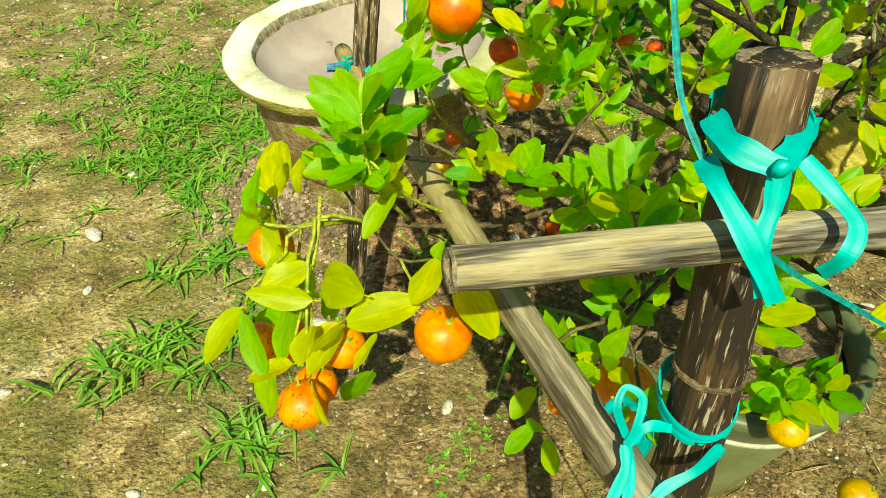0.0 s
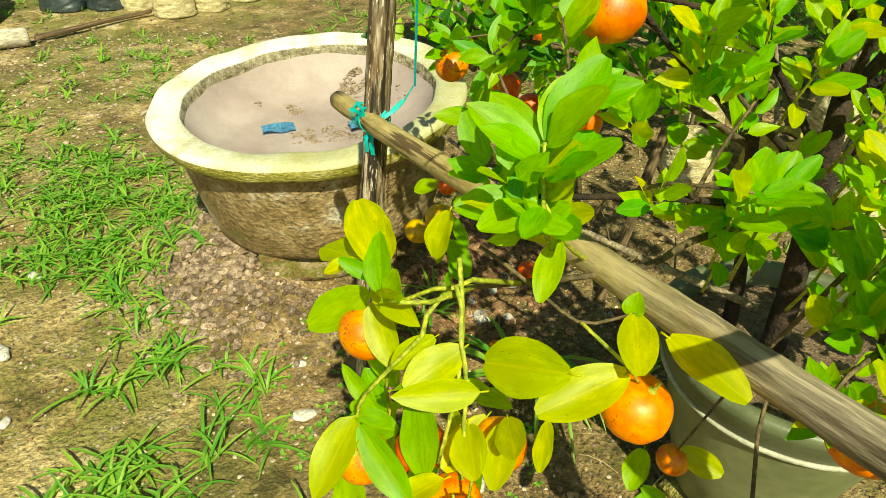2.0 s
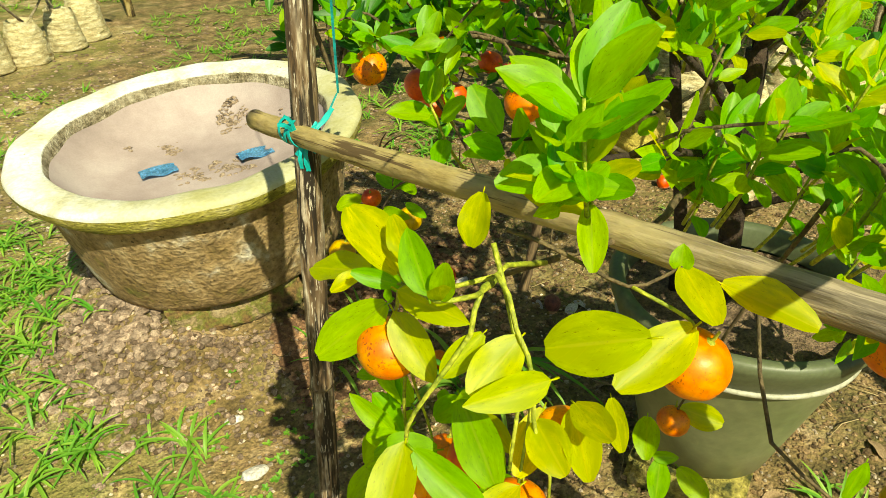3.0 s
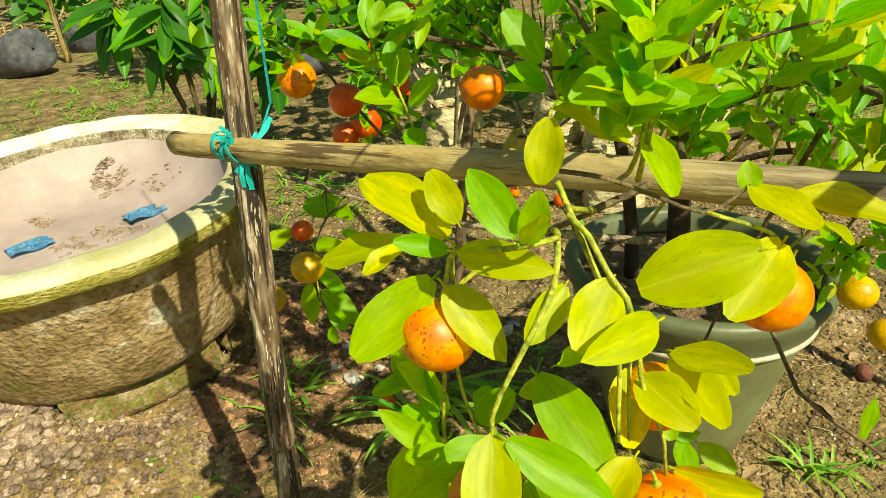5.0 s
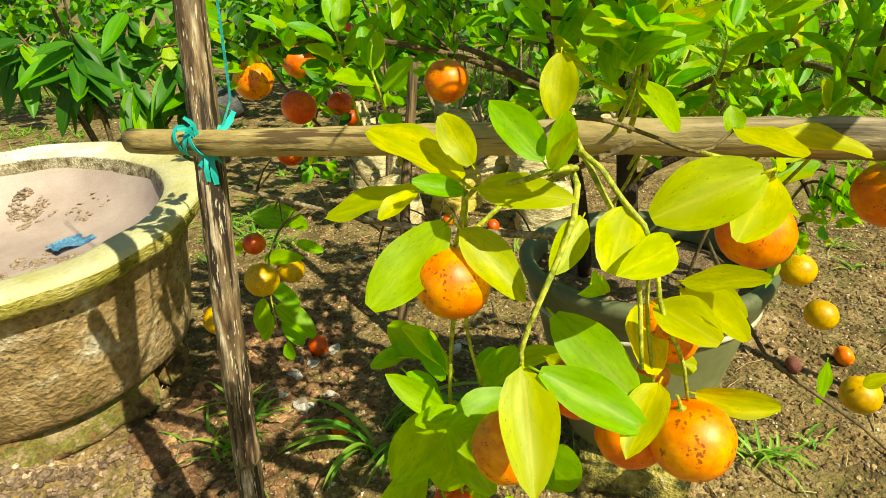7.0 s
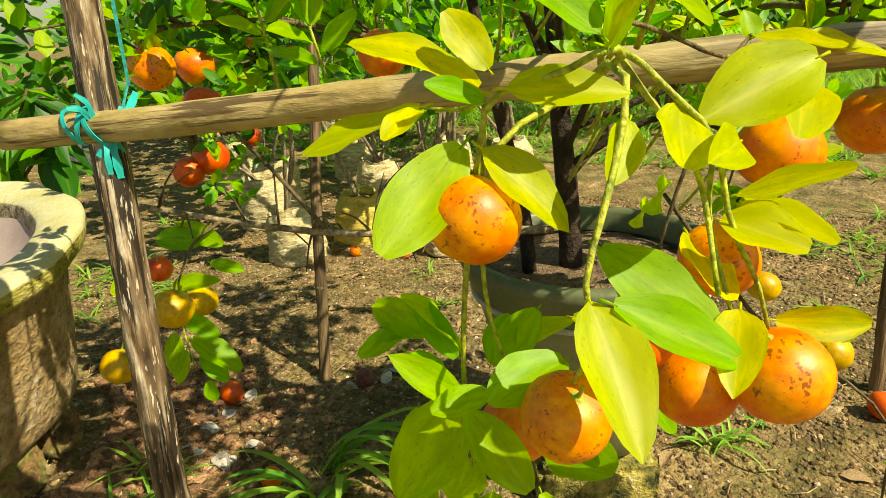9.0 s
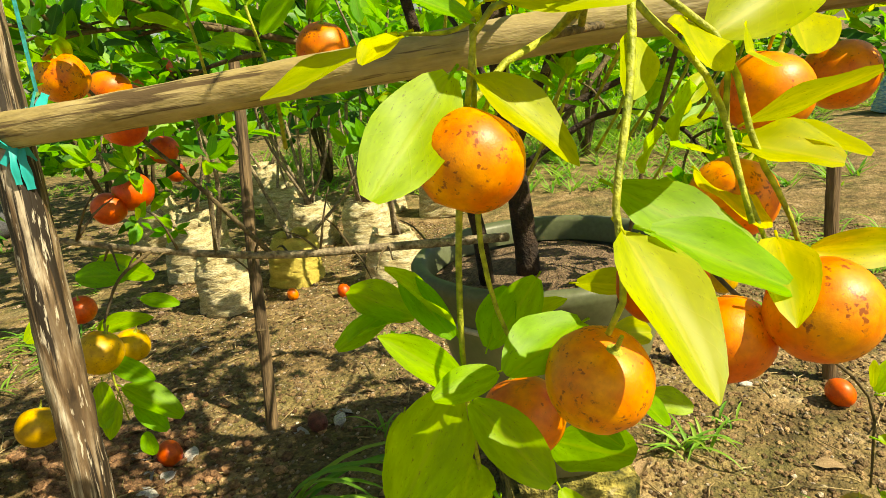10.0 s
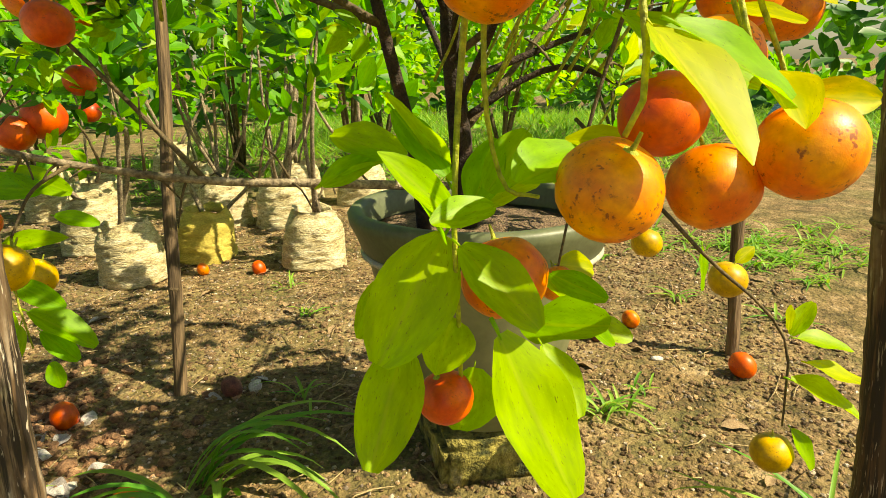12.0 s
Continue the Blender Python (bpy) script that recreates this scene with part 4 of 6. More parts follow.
def build_tree():
    rnd = random.Random(11)
    T = Vector((0.50, 0.81, 0.42))
    tree_twig(TREE, [T, (0.495, 0.815, 0.55), (0.485, 0.825, 0.70), (0.47, 0.83, 0.86)], 0.021, 0.014, M_TRUNK, "trunk", 16, 12)
    tree_twig(TREE, [T + Vector((-0.045, 0.06, 0)), (0.445, 0.88, 0.56), (0.43, 0.92, 0.75), (0.42, 0.96, 0.95)], 0.013, 0.008, M_TRUNK, "trunk", 14, 10)
    limbs = [
        [(0.485, 0.825, 0.70), (0.33, 0.77, 0.84), (0.15, 0.70, 0.95), (0.0, 0.655, 1.08)],
        [(0.43, 0.92, 0.75), (0.30, 1.02, 0.82), (0.16, 1.12, 0.86), (0.03, 1.19, 0.86)],
        [(0.49, 0.82, 0.62), (0.33, 0.72, 0.76), (0.12, 0.64, 0.85), (-0.06, 0.59, 0.90)],
        [(0.47, 0.83, 0.86), (0.38, 0.70, 0.98), (0.25, 0.62, 1.06), (0.12, 0.60, 1.12)],
        [(0.485, 0.825, 0.70), (0.40, 0.66, 0.80), (0.28, 0.52, 0.84), (0.18, 0.43, 0.82)],
        [(0.47, 0.83, 0.86), (0.55, 0.72, 1.0), (0.66, 0.62, 1.12), (0.74, 0.55, 1.2)],
    ]
    limbs += [
        [(0.47, 0.83, 0.86), (0.47, 0.90, 1.05), (0.45, 0.98, 1.22), (0.46, 1.02, 1.38)],
        [(0.42, 0.96, 0.95), (0.38, 1.12, 1.05), (0.32, 1.27, 1.08), (0.28, 1.40, 1.05)],
        [(0.49, 0.82, 0.65), (0.62, 0.92, 0.80), (0.76, 1.04, 0.92), (0.86, 1.12, 1.05)],
        [(0.49, 0.82, 0.60), (0.52, 0.68, 0.68), (0.53, 0.58, 0.66), (0.50, 0.52, 0.60)],
        [(0.495, 0.815, 0.58), (0.64, 0.72, 0.72), (0.78, 0.66, 0.82), (0.90, 0.64, 0.90)],
        [(0.43, 0.92, 0.75), (0.42, 1.12, 0.82), (0.40, 1.30, 0.82), (0.38, 1.46, 0.76)],
    ]
    limbs += [
        [(0.47, 0.83, 0.86), (0.62, 0.86, 1.02), (0.78, 0.88, 1.10), (0.95, 0.88, 1.12)],
        [(0.49, 0.82, 0.66), (0.60, 0.62, 0.74), (0.68, 0.48, 0.78), (0.72, 0.38, 0.80)],
        [(0.47, 0.83, 0.86), (0.40, 0.74, 1.06), (0.34, 0.68, 1.20), (0.30, 0.66, 1.32)],
        [(0.485, 0.825, 0.75), (0.36, 0.88, 0.92), (0.22, 0.90, 0.98), (0.10, 0.90, 0.98)],
    ]
    tips = []
    for L in limbs:
        tree_twig(TREE, L, 0.0064, 0.0025, M_TRUNK if rnd.random() < 0.75 else M_TWIG, "limb", 14, 7)
        line = smooth_line(L, 12)
        near = L[-1][0] < 0.31 and L[-1][1] < 1.0
        for k in (5, 7, 9, 10, 11) if near else (4, 6, 8, 9, 10, 11):
            p = line[k]
            for _ in range(3 if not near and (L[-1][0] < 0.5 or L[-1][2] > 1.04) else 1 + k % 2):
                d = (line[k] - line[k - 1]).normalized() * 0.6 + Vector((rnd.uniform(-1, 1), rnd.uniform(-1, 1), rnd.uniform(-0.25, 0.9)))
                d.normalize()
                e = p + d * rnd.uniform(0.07, 0.16)
                tree_twig(TREE, [p, p + d * 0.05 + Vector((0, 0, 0.012)), e], 0.0028, 0.0014, M_TWIG, "twig", 5, 5)
                tips.append((e, d))
                if rnd.random() < (0.1 if near or L[-1][0] > 0.5 else 0.5):
                    tips.append(((p + e) / 2, d))
    for c, d in (((-0.10, 0.545, 0.95), (-0.3, -0.2, 1)), ((-0.085, 0.565, 0.92), (-0.5, 0.3, 0.6)), ((-0.07, 0.56, 0.90), (0.4, -0.5, 0.3)), ((0.21, 0.66, 0.79), (-0.2, -0.3, 1)), ((0.14, 0.63, 0.98), (0.1, -0.4, 0.4)),
                 ((0.18, 0.47, 0.84), (0, -0.3, 1)), ((0.37, 0.59, 0.74), (0.1, -0.4, 1)), ((0.10, 0.62, 0.99), (-0.3, -0.5, 0.2)), ((0.06, 0.66, 0.94), (-0.4, 0.2, 0.3))):
        tips.append((Vector(c), Vector(d)))
    # drooping tufts among the fruit on the far side
    for c in ((0.44, 1.37, 0.73), (0.40, 1.11, 0.74), (0.38, 0.97, 0.74), (0.39, 1.17, 0.76), (0.42, 1.44, 0.76), (0.43, 1.50, 0.66), (0.40, 1.50, 0.60), (0.34, 1.46, 0.70), (0.30, 1.44, 0.66), (0.31, 1.46, 0.57), (0.37, 1.46, 0.54), (0.46, 1.46, 0.60), (0.27, 1.40, 0.72), (0.25, 1.34, 0.76), (0.52, 1.10, 0.78), (0.65, 0.99, 0.75)):
        tips.append((Vector(c), Vector((rnd.uniform(-1, 0.4), rnd.uniform(-0.6, 0.8), -0.6))))
    singles = [0]
    mats = {}

    def add(b, t, w, face):
        # keep the walk's corridor and the post free
        if (t.x < -0.16 and t.z < 1.2) or (t.x < -0.02 and t.z > 0.98):
            return
        m = M_LIME if rnd.random() < 0.62 else (M_GREEN if rnd.random() < 0.7 else M_YELLOW)
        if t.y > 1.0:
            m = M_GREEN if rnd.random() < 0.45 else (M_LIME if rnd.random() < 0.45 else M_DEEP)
        elif t.z > 1.02:
            m = M_LIME if rnd.random() < 0.65 else M_YELLOW
        if singles[0] < 290 and t.x < 0.32:
            singles[0] += 1
            leaf(TREE, b, t, w, face, m, rnd.randrange(5))
        else:
            mats.setdefault(m.name, (m, LeafMass()))[1].add(b, t, w, face, SMALL[rnd.randrange(3)])

    rnd.shuffle(tips)
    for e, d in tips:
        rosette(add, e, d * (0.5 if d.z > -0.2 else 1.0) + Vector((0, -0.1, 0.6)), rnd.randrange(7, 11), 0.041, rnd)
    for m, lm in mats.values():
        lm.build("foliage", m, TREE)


build_tree()


NEAR_SHOOTS = ((0.230, 0.686, 0.727), (0.295, 0.681, 0.749), (0.300, 0.613, 0.742), (0.331, 0.589, 0.765), (0.391, 0.626, 0.800), (0.432, 0.732, 0.765), (0.381, 0.788, 0.755), (0.388, 0.694, 0.838), (0.296, 0.490, 0.776))


def shoot(c, ax, n, length, seed, mats, spread=0.9):
    """An upright young shoot: large leaves set round a stem."""
    rnd = random.Random(seed)
    c, ax = Vector(c), Vector(ax).normalized()
    stem = tree_twig(TREE, [c - ax * 0.07 + Vector((0.03, 0.03, -0.02)), c - ax * 0.02, c + ax * 0.055], 0.0026, 0.0014, M_GREENTWIG, "shoot_stem", 7, 6)
    s = ax.orthogonal().normalized()
    o = ax.cross(s)
    for i in range(n):
        a = 2.4 * i
        up = 1.1 - spread * 1.1 * (i % 5) / 4
        out = ((s * math.cos(a) + o * math.sin(a)) + ax * up).normalized()
        b = c + ax * (0.05 * (1 - (i % 5) / 4)) + out * 0.006
        ln = length * rnd.uniform(0.62, 1.0)
        leaf(stem, b, b + out * ln, ln * rnd.uniform(0.42, 0.54), ax * 0.7 + Vector((-0.25, -0.6, 0.3)), mats[i % len(mats)], (1, 0, 4, 1, 1)[i % 5])


shoot((-0.064, 0.557, 0.910), (-0.1, 0.05, 1), 16, 0.074, 3, (M_LIME, M_GREEN, M_LIME))
shoot((-0.037, 0.577, 0.868), (-0.3, -0.2, 0.5), 9, 0.068, 4, (M_LIME, M_LIME, M_YELLOW))
shoot((0.20, 0.655, 0.795), (0, -0.2, 1), 8, 0.055, 5, (M_LIME, M_GREEN))
shoot((0.185, 0.475, 0.845), (0.1, -0.2, 1), 9, 0.055, 6, (M_LIME, M_GREEN))
shoot((0.37, 0.585, 0.735), (0.1, -0.3, 1), 10, 0.057, 7, (M_LIME, M_GREEN, M_LIME))
shoot((0.50, 0.62, 0.86), (0.1, -0.3, 1), 10, 0.057, 8, (M_LIME, M_YELLOW))
shoot((0.30, 0.80, 0.93), (-0.2, -0.2, 1), 10, 0.055, 9, (M_LIME, M_GREEN))
shoot((0.05, 1.02, 0.83), (-0.3, -0.1, 1), 8, 0.066, 10, (M_GREEN, M_LIME))
shoot((0.0, 0.90, 0.80), (-0.4, -0.1, 0.9), 7, 0.062, 11, (M_GREEN, M_LIME))
shoot((0.21, 0.80, 0.86), (-0.3, -0.1, 0.9), 8, 0.057, 12, (M_GREEN, M_LIME))
shoot((0.169, 0.583, 0.835), (0, -0.2, 1), 10, 0.055, 13, (M_LIME, M_LIME, M_GREEN))
shoot((0.32, 0.592, 0.865), (0, -0.3, 1), 11, 0.060, 14, (M_LIME, M_YELLOW))
shoot((0.396, 0.575, 0.645), (0.1, -0.3, 1), 11, 0.063, 15, (M_LIME, M_YELLOW, M_LIME))
shoot((0.271, 0.544, 0.765), (0, -0.3, 1), 10, 0.055, 16, (M_LIME, M_LIME, M_GREEN))
shoot((0.44, 0.60, 0.79), (0.1, -0.2, 1), 10, 0.062, 17, (M_LIME, M_YELLOW))
shoot((0.383, 0.649, 0.825), (-0.1, -0.2, 1), 11, 0.060, 18, (M_LIME, M_YELLOW))
shoot((0.60, 0.62, 0.78), (0.1, -0.2, 1), 10, 0.062, 19, (M_LIME, M_YELLOW))
for k, c in enumerate(((0.45, 0.80, 1.10), (0.36, 0.74, 1.14), (0.54, 0.84, 1.13), (0.60, 0.78, 1.18), (0.42, 0.90, 1.24), (0.50, 0.72, 1.06), (0.66, 0.70, 1.10), (0.56, 0.94, 1.26))):
    shoot(c, (0.1, -0.3, 1), 9, 0.056, 30 + k, (M_LIME, M_LIME, M_YELLOW) if k % 3 == 0 else (M_LIME, M_GREEN, M_LIME))
for k, c in enumerate(((0.337, 0.865, 0.975), (0.362, 0.78, 0.95), (0.467, 0.84, 0.985), (0.441, 0.74, 0.915), (0.325, 0.755, 0.895), (0.472, 0.905, 1.0), (0.382, 0.70, 0.873), (0.41, 0.82, 1.03), (0.52, 0.80, 1.0))):
    shoot(c, (-0.1, -0.5, 1), 8, 0.053, 50 + k, (M_LIME, M_YELLOW, M_LIME))
shoot((0.52, 0.50, 0.77), (0.1, -0.2, 1), 10, 0.058, 20, (M_LIME, M_YELLOW))

for k, c in enumerate(NEAR_SHOOTS):
    shoot(c, (0.0, -0.25, 1), 9, 0.047, 70 + k, (M_LIME, M_GREEN, M_LIME))

# hanging branch with yellowing leaves near the rail: base, tip, width
HANGING = [
    (-0.187, 0.636, 0.810, -0.198, 0.717, 0.842, 0.024), (-0.179, 0.632, 0.821, -0.178, 0.660, 0.853, 0.022), (-0.197, 0.561, 0.838, -0.193, 0.605, 0.874, 0.025),
    (-0.134, 0.588, 0.895, -0.149, 0.582, 0.854, 0.023), (-0.101, 0.606, 0.889, -0.026, 0.598, 0.843, 0.022), (-0.186, 0.560, 0.831, -0.187, 0.551, 0.869, 0.014),
    (-0.186, 0.560, 0.831, -0.199, 0.538, 0.859, 0.013), (-0.199, 0.613, 0.812, -0.169, 0.551, 0.808, 0.027), (-0.191, 0.630, 0.804, -0.225, 0.648, 0.818, 0.015),
    (-0.202, 0.666, 0.801, -0.233, 0.732, 0.773, 0.019), (-0.204, 0.665, 0.801, -0.239, 0.669, 0.790, 0.013), (-0.198, 0.642, 0.779, -0.257, 0.666, 0.727, 0.039),
    (-0.197, 0.630, 0.778, -0.186, 0.578, 0.731, 0.036),
]
MIDDLE = [
    (-0.152, 0.556, 0.788, -0.191, 0.555, 0.761, 0.021), (-0.133, 0.532, 0.793, -0.185, 0.521, 0.766, 0.031), (-0.126, 0.499, 0.773, -0.200, 0.502, 0.779, 0.027),
    (-0.066, 0.465, 0.814, -0.119, 0.520, 0.786, 0.042), (-0.108, 0.527, 0.708, -0.156, 0.495, 0.683, 0.030), (-0.133, 0.505, 0.727, -0.140, 0.457, 0.718, 0.030),
    (-0.061, 0.498, 0.723, -0.081, 0.458, 0.707, 0.019), (-0.157, 0.488, 0.682, -0.215, 0.483, 0.661, 0.019), (-0.134, 0.470, 0.668, -0.110, 0.419, 0.664, 0.022),
    (-0.099, 0.500, 0.734, -0.114, 0.438, 0.756, 0.028), (-0.100, 0.499, 0.728, -0.128, 0.444, 0.719, 0.012),
]
OUTER = [
    (-0.011, 0.473, 0.796, -0.088, 0.469, 0.771, 0.035), (0.009, 0.510, 0.825, -0.015, 0.451, 0.812, 0.030), (0.006, 0.510, 0.821, 0.010, 0.515, 0.843, 0.019),
    (0.028, 0.486, 0.816, 0.061, 0.419, 0.805, 0.024),
]
LOWER = [
    (-0.223, 0.544, 0.704, -0.190, 0.481, 0.667, 0.033), (-0.166, 0.568, 0.713, -0.170, 0.499, 0.671, 0.040), (-0.225, 0.556, 0.705, -0.275, 0.512, 0.653, 0.016),
    (-0.182, 0.585, 0.640, -0.235, 0.613, 0.634, 0.031), (-0.131, 0.623, 0.647, -0.151, 0.646, 0.611, 0.027), (-0.120, 0.600, 0.640, -0.123, 0.549, 0.640, 0.019),
]
DROOPING = [
    (-0.170, 0.666, 0.621, -0.200, 0.692, 0.676, 0.024), (-0.173, 0.709, 0.638, -0.203, 0.734, 0.621, 0.016), (-0.196, 0.655, 0.602, -0.230, 0.685, 0.647, 0.026),
    (-0.194, 0.633, 0.611, -0.225, 0.661, 0.608, 0.019), (-0.172, 0.668, 0.587, -0.211, 0.702, 0.515, 0.046), (-0.185, 0.655, 0.584, -0.194, 0.605, 0.539, 0.033),
    (-0.089, 0.631, 0.499, -0.115, 0.565, 0.507, 0.045), (-0.204, 0.689, 0.634, -0.182, 0.660, 0.586, 0.014), (-0.177, 0.690, 0.635, -0.171, 0.740, 0.650, 0.022),
    (-0.179, 0.696, 0.664, -0.184, 0.663, 0.626, 0.019), (-0.177, 0.696, 0.635, -0.191, 0.745, 0.619, 0.012), (-0.140, 0.658, 0.599, -0.135, 0.640, 0.642, 0.026),
    (-0.072, 0.670, 0.580, -0.043, 0.625, 0.601, 0.017),
]
LOWEST = [
    (-0.187, 0.693, 0.518, -0.245, 0.696, 0.463, 0.038), (-0.233, 0.623, 0.550, -0.233, 0.585, 0.456, 0.030), (-0.171, 0.665, 0.533, -0.189, 0.670, 0.499, 0.036),
    (-0.154, 0.654, 0.490, -0.168, 0.661, 0.448, 0.042), (-0.132, 0.606, 0.553, -0.155, 0.568, 0.544, 0.018), (-0.168, 0.607, 0.517, -0.185, 0.580, 0.479, 0.013),
    (-0.143, 0.727, 0.543, -0.161, 0.735, 0.507, 0.016),
]
FARLOW = [
    (.101, 1.259, .550, .069, 1.328, .557, .036), (.090, 1.300, .577, .113, 1.230, .543, .032), (.058, 1.300, .486, .095, 1.232, .493, .032),
    (.096, 1.247, .518, .115, 1.199, .505, .022), (.038, 1.290, .416, .022, 1.284, .355, .032), (.047, 1.264, .406, .068, 1.190, .359, .032),
    (.046, 1.249, .381, .053, 1.207, .342, .027), (.039, 1.271, .391, .017, 1.280, .338, .027), (.040, 1.233, .345, .036, 1.224, .312, .022),
    (.060, 1.300, .440, .080, 1.240, .400, .030), (.030, 1.310, .520, -.020, 1.330, .500, .030),
]
SIDE = [
    (0.351, 0.329, 0.329, 0.370, 0.302, 0.372, 0.018),
    (0.352, 0.333, 0.336, 0.361, 0.334, 0.369, 0.016),
    (0.352, 0.321, 0.325, 0.368, 0.244, 0.311, 0.02),
    (0.335, 0.326, 0.271, 0.346, 0.232, 0.222, 0.026),
    (0.347, 0.305, 0.292, 0.359, 0.219, 0.254, 0.022),
    (0.318, 0.323, 0.207, 0.311, 0.291, 0.154, 0.03),
    (0.352, 0.451, 0.448, 0.335, 0.452, 0.390, 0.03),
    (0.357, 0.406, 0.425, 0.370, 0.382, 0.446, 0.02),
    (0.162, 0.637, 0.456, 0.125, 0.597, 0.434, 0.032),
    (0.182, 0.587, 0.395, 0.193, 0.541, 0.371, 0.03),
    (0.215, 0.630, 0.453, 0.257, 0.588, 0.437, 0.032),
    (0.160, 0.601, 0.411, 0.117, 0.563, 0.391, 0.028),
    (0.150, 0.607, 0.417, 0.173, 0.583, 0.422, 0.02),
]
BRANCHES = []
TWIGS = [
    ([(0.33, 0.72, 0.76), (0.16, 0.65, 0.79), (0.06, 0.60, 0.80), (-0.10, 0.61, 0.795)], 0.005, 0.003, M_TWIG),
    ([(-0.10, 0.61, 0.795), (-0.153, 0.563, 0.823), (-0.161, 0.557, 0.795), (-0.177, 0.556, 0.776), (-0.196, 0.556, 0.754), (-0.213, 0.558, 0.732), (-0.223, 0.559, 0.710), (-0.227, 0.555, 0.678), (-0.226, 0.564, 0.654)], 0.0026, 0.0016, M_GREENTWIG),
    ([(-0.06, 0.60, 0.80), (-0.125, 0.580, 0.828), (-0.128, 0.560, 0.821), (-0.135, 0.533, 0.798), (-0.134, 0.512, 0.776), (-0.138, 0.502, 0.738), (-0.138, 0.492, 0.711), (-0.133, 0.483, 0.694), (-0.139, 0.473, 0.664)], 0.0026, 0.0014, M_GREENTWIG),
    ([(-0.10, 0.61, 0.795), (-0.153, 0.562, 0.823), (-0.187, 0.561, 0.830), (-0.186, 0.589, 0.817), (-0.190, 0.625, 0.806), (-0.192, 0.633, 0.780), (-0.197, 0.635, 0.762)], 0.0024, 0.0017, M_GREENTWIG),
]
TWIGS += [
    ([(-0.134, 0.512, 0.776), (-0.135, 0.511, 0.728), (-0.155, 0.493, 0.679)], 0.0018, 0.0013, M_GREENTWIG),
    ([(0.46, 0.83, 0.50), (0.30, 0.98, 0.53), (0.206, 1.10, 0.547), (0.123, 1.235, 0.579), (0.04, 1.33, 0.62)], 0.0075, 0.004, M_SAPBARK),
    ([(0.206, 1.10, 0.547), (0.19, 1.20, 0.66), (0.14, 1.26, 0.76), (0.11, 1.30, 0.84)], 0.004, 0.002, M_TWIG),
    ([(0.12, 1.235, 0.579), (0.08, 1.26, 0.55), (0.05, 1.27, 0.50)], 0.003, 0.0015, M_TWIG),
    ([(0.38, 1.46, 0.76), (0.37, 1.48, 0.70), (0.354, 1.485, 0.655)], 0.003, 0.0015, M_TWIG),
    ([(-0.10, 0.61, 0.795), (-0.161, 0.645, 0.765), (-0.178, 0.655, 0.684), (-0.182, 0.658, 0.631), (-0.180, 0.660, 0.585), (-0.172, 0.660, 0.530), (-0.168, 0.660, 0.480)], 0.0024, 0.0015, M_GREENTWIG),
]
TWIGS += [
    ([(0.30, 0.62, 0.62), (0.217, 0.508, 0.518), (0.267, 0.448, 0.449), (0.32, 0.374, 0.377), (0.345, 0.334, 0.315), (0.339, 0.33, 0.251), (0.331, 0.331, 0.203)], 0.0028, 0.0014, M_TWIG),
    ([(-0.124, 0.588, 0.847), (-0.128, 0.555, 0.802), (-0.14, 0.52, 0.76), (-0.16, 0.50, 0.69)], 0.0025, 0.0016, M_GREENTWIG),
    ([(0.05, 1.27, 0.50), (0.045, 1.275, 0.43), (0.04, 1.26, 0.36)], 0.002, 0.0012, M_GREENTWIG),
    ([(0.26, 0.55, 0.80), (0.24, 0.60, 0.62), (0.21, 0.63, 0.45)], 0.003, 0.0015, M_TWIG),
]
TWIGS += [
    ([(-0.186, 0.632, 0.803), (-0.178, 0.642, 0.689), (-0.167, 0.633, 0.621), (-0.173, 0.610, 0.613)], 0.0018, 0.0013, M_GREENTWIG),
    ([(-0.100, 0.605, 0.844), (-0.084, 0.577, 0.841), (-0.063, 0.551, 0.829), (-0.033, 0.521, 0.813), (0.009, 0.510, 0.825)], 0.0020, 0.0014, M_TWIG),
    ([(-0.190, 0.629, 0.805), (-0.197, 0.642, 0.800), (-0.204, 0.665, 0.802)], 0.0014, 0.0010, M_GREENTWIG),
    ([(-0.033, 0.521, 0.813), (-0.011, 0.480, 0.800), (0.010, 0.484, 0.770)], 0.0018, 0.0013, M_GREENTWIG),
]
for pts, r0, r1, mat in TWIGS:
    BRANCHES.append(tree_twig(TREE, pts, r0, r1, mat, "branch"))

twist = random.Random(4)
for rows, mats, k in ((HANGING, (M_YELLOW, M_YELLOW, M_LIME), 3), (MIDDLE, (M_YELLOW, M_YELLOW, M_YELLOW), 2), (OUTER, (M_YELLOW, M_YELLOW, M_LIME), 14),
                   (LOWER, (M_LIME, M_LIME, M_YELLOW), 1), (DROOPING, (M_LIME, M_LIME, M_LIME), 9), (LOWEST, (M_LIME, M_LIME, M_LIME), 9),
                   (FARLOW, (M_GREEN, M_LIME, M_LIME), 7), (SIDE, (M_LIME, M_YELLOW, M_LIME), 10)):
    for i, (a, b, c, d, e, f, w) in enumerate(rows):
        face = Vector((-0.60, -0.55, 0.62)) + Vector((twist.gauss(0, 0.18), twist.gauss(0, 0.18), twist.gauss(0, 0.18)))
        long = math.dist((a, b, c), (d, e, f))
        if w < 0.36 * long:
            # blades that lie flat, seen near their edge from below
            w, face = 0.42 * long, Vector((-0.22, -0.28, 1)) + Vector((twist.gauss(0, 0.1), twist.gauss(0, 0.1), 0))
        leaf(BRANCHES[k], (a, b, c), (d, e, f), w * 1.08, face, mats[i % 3], (1, 4, 0, 1, 4)[i % 5])

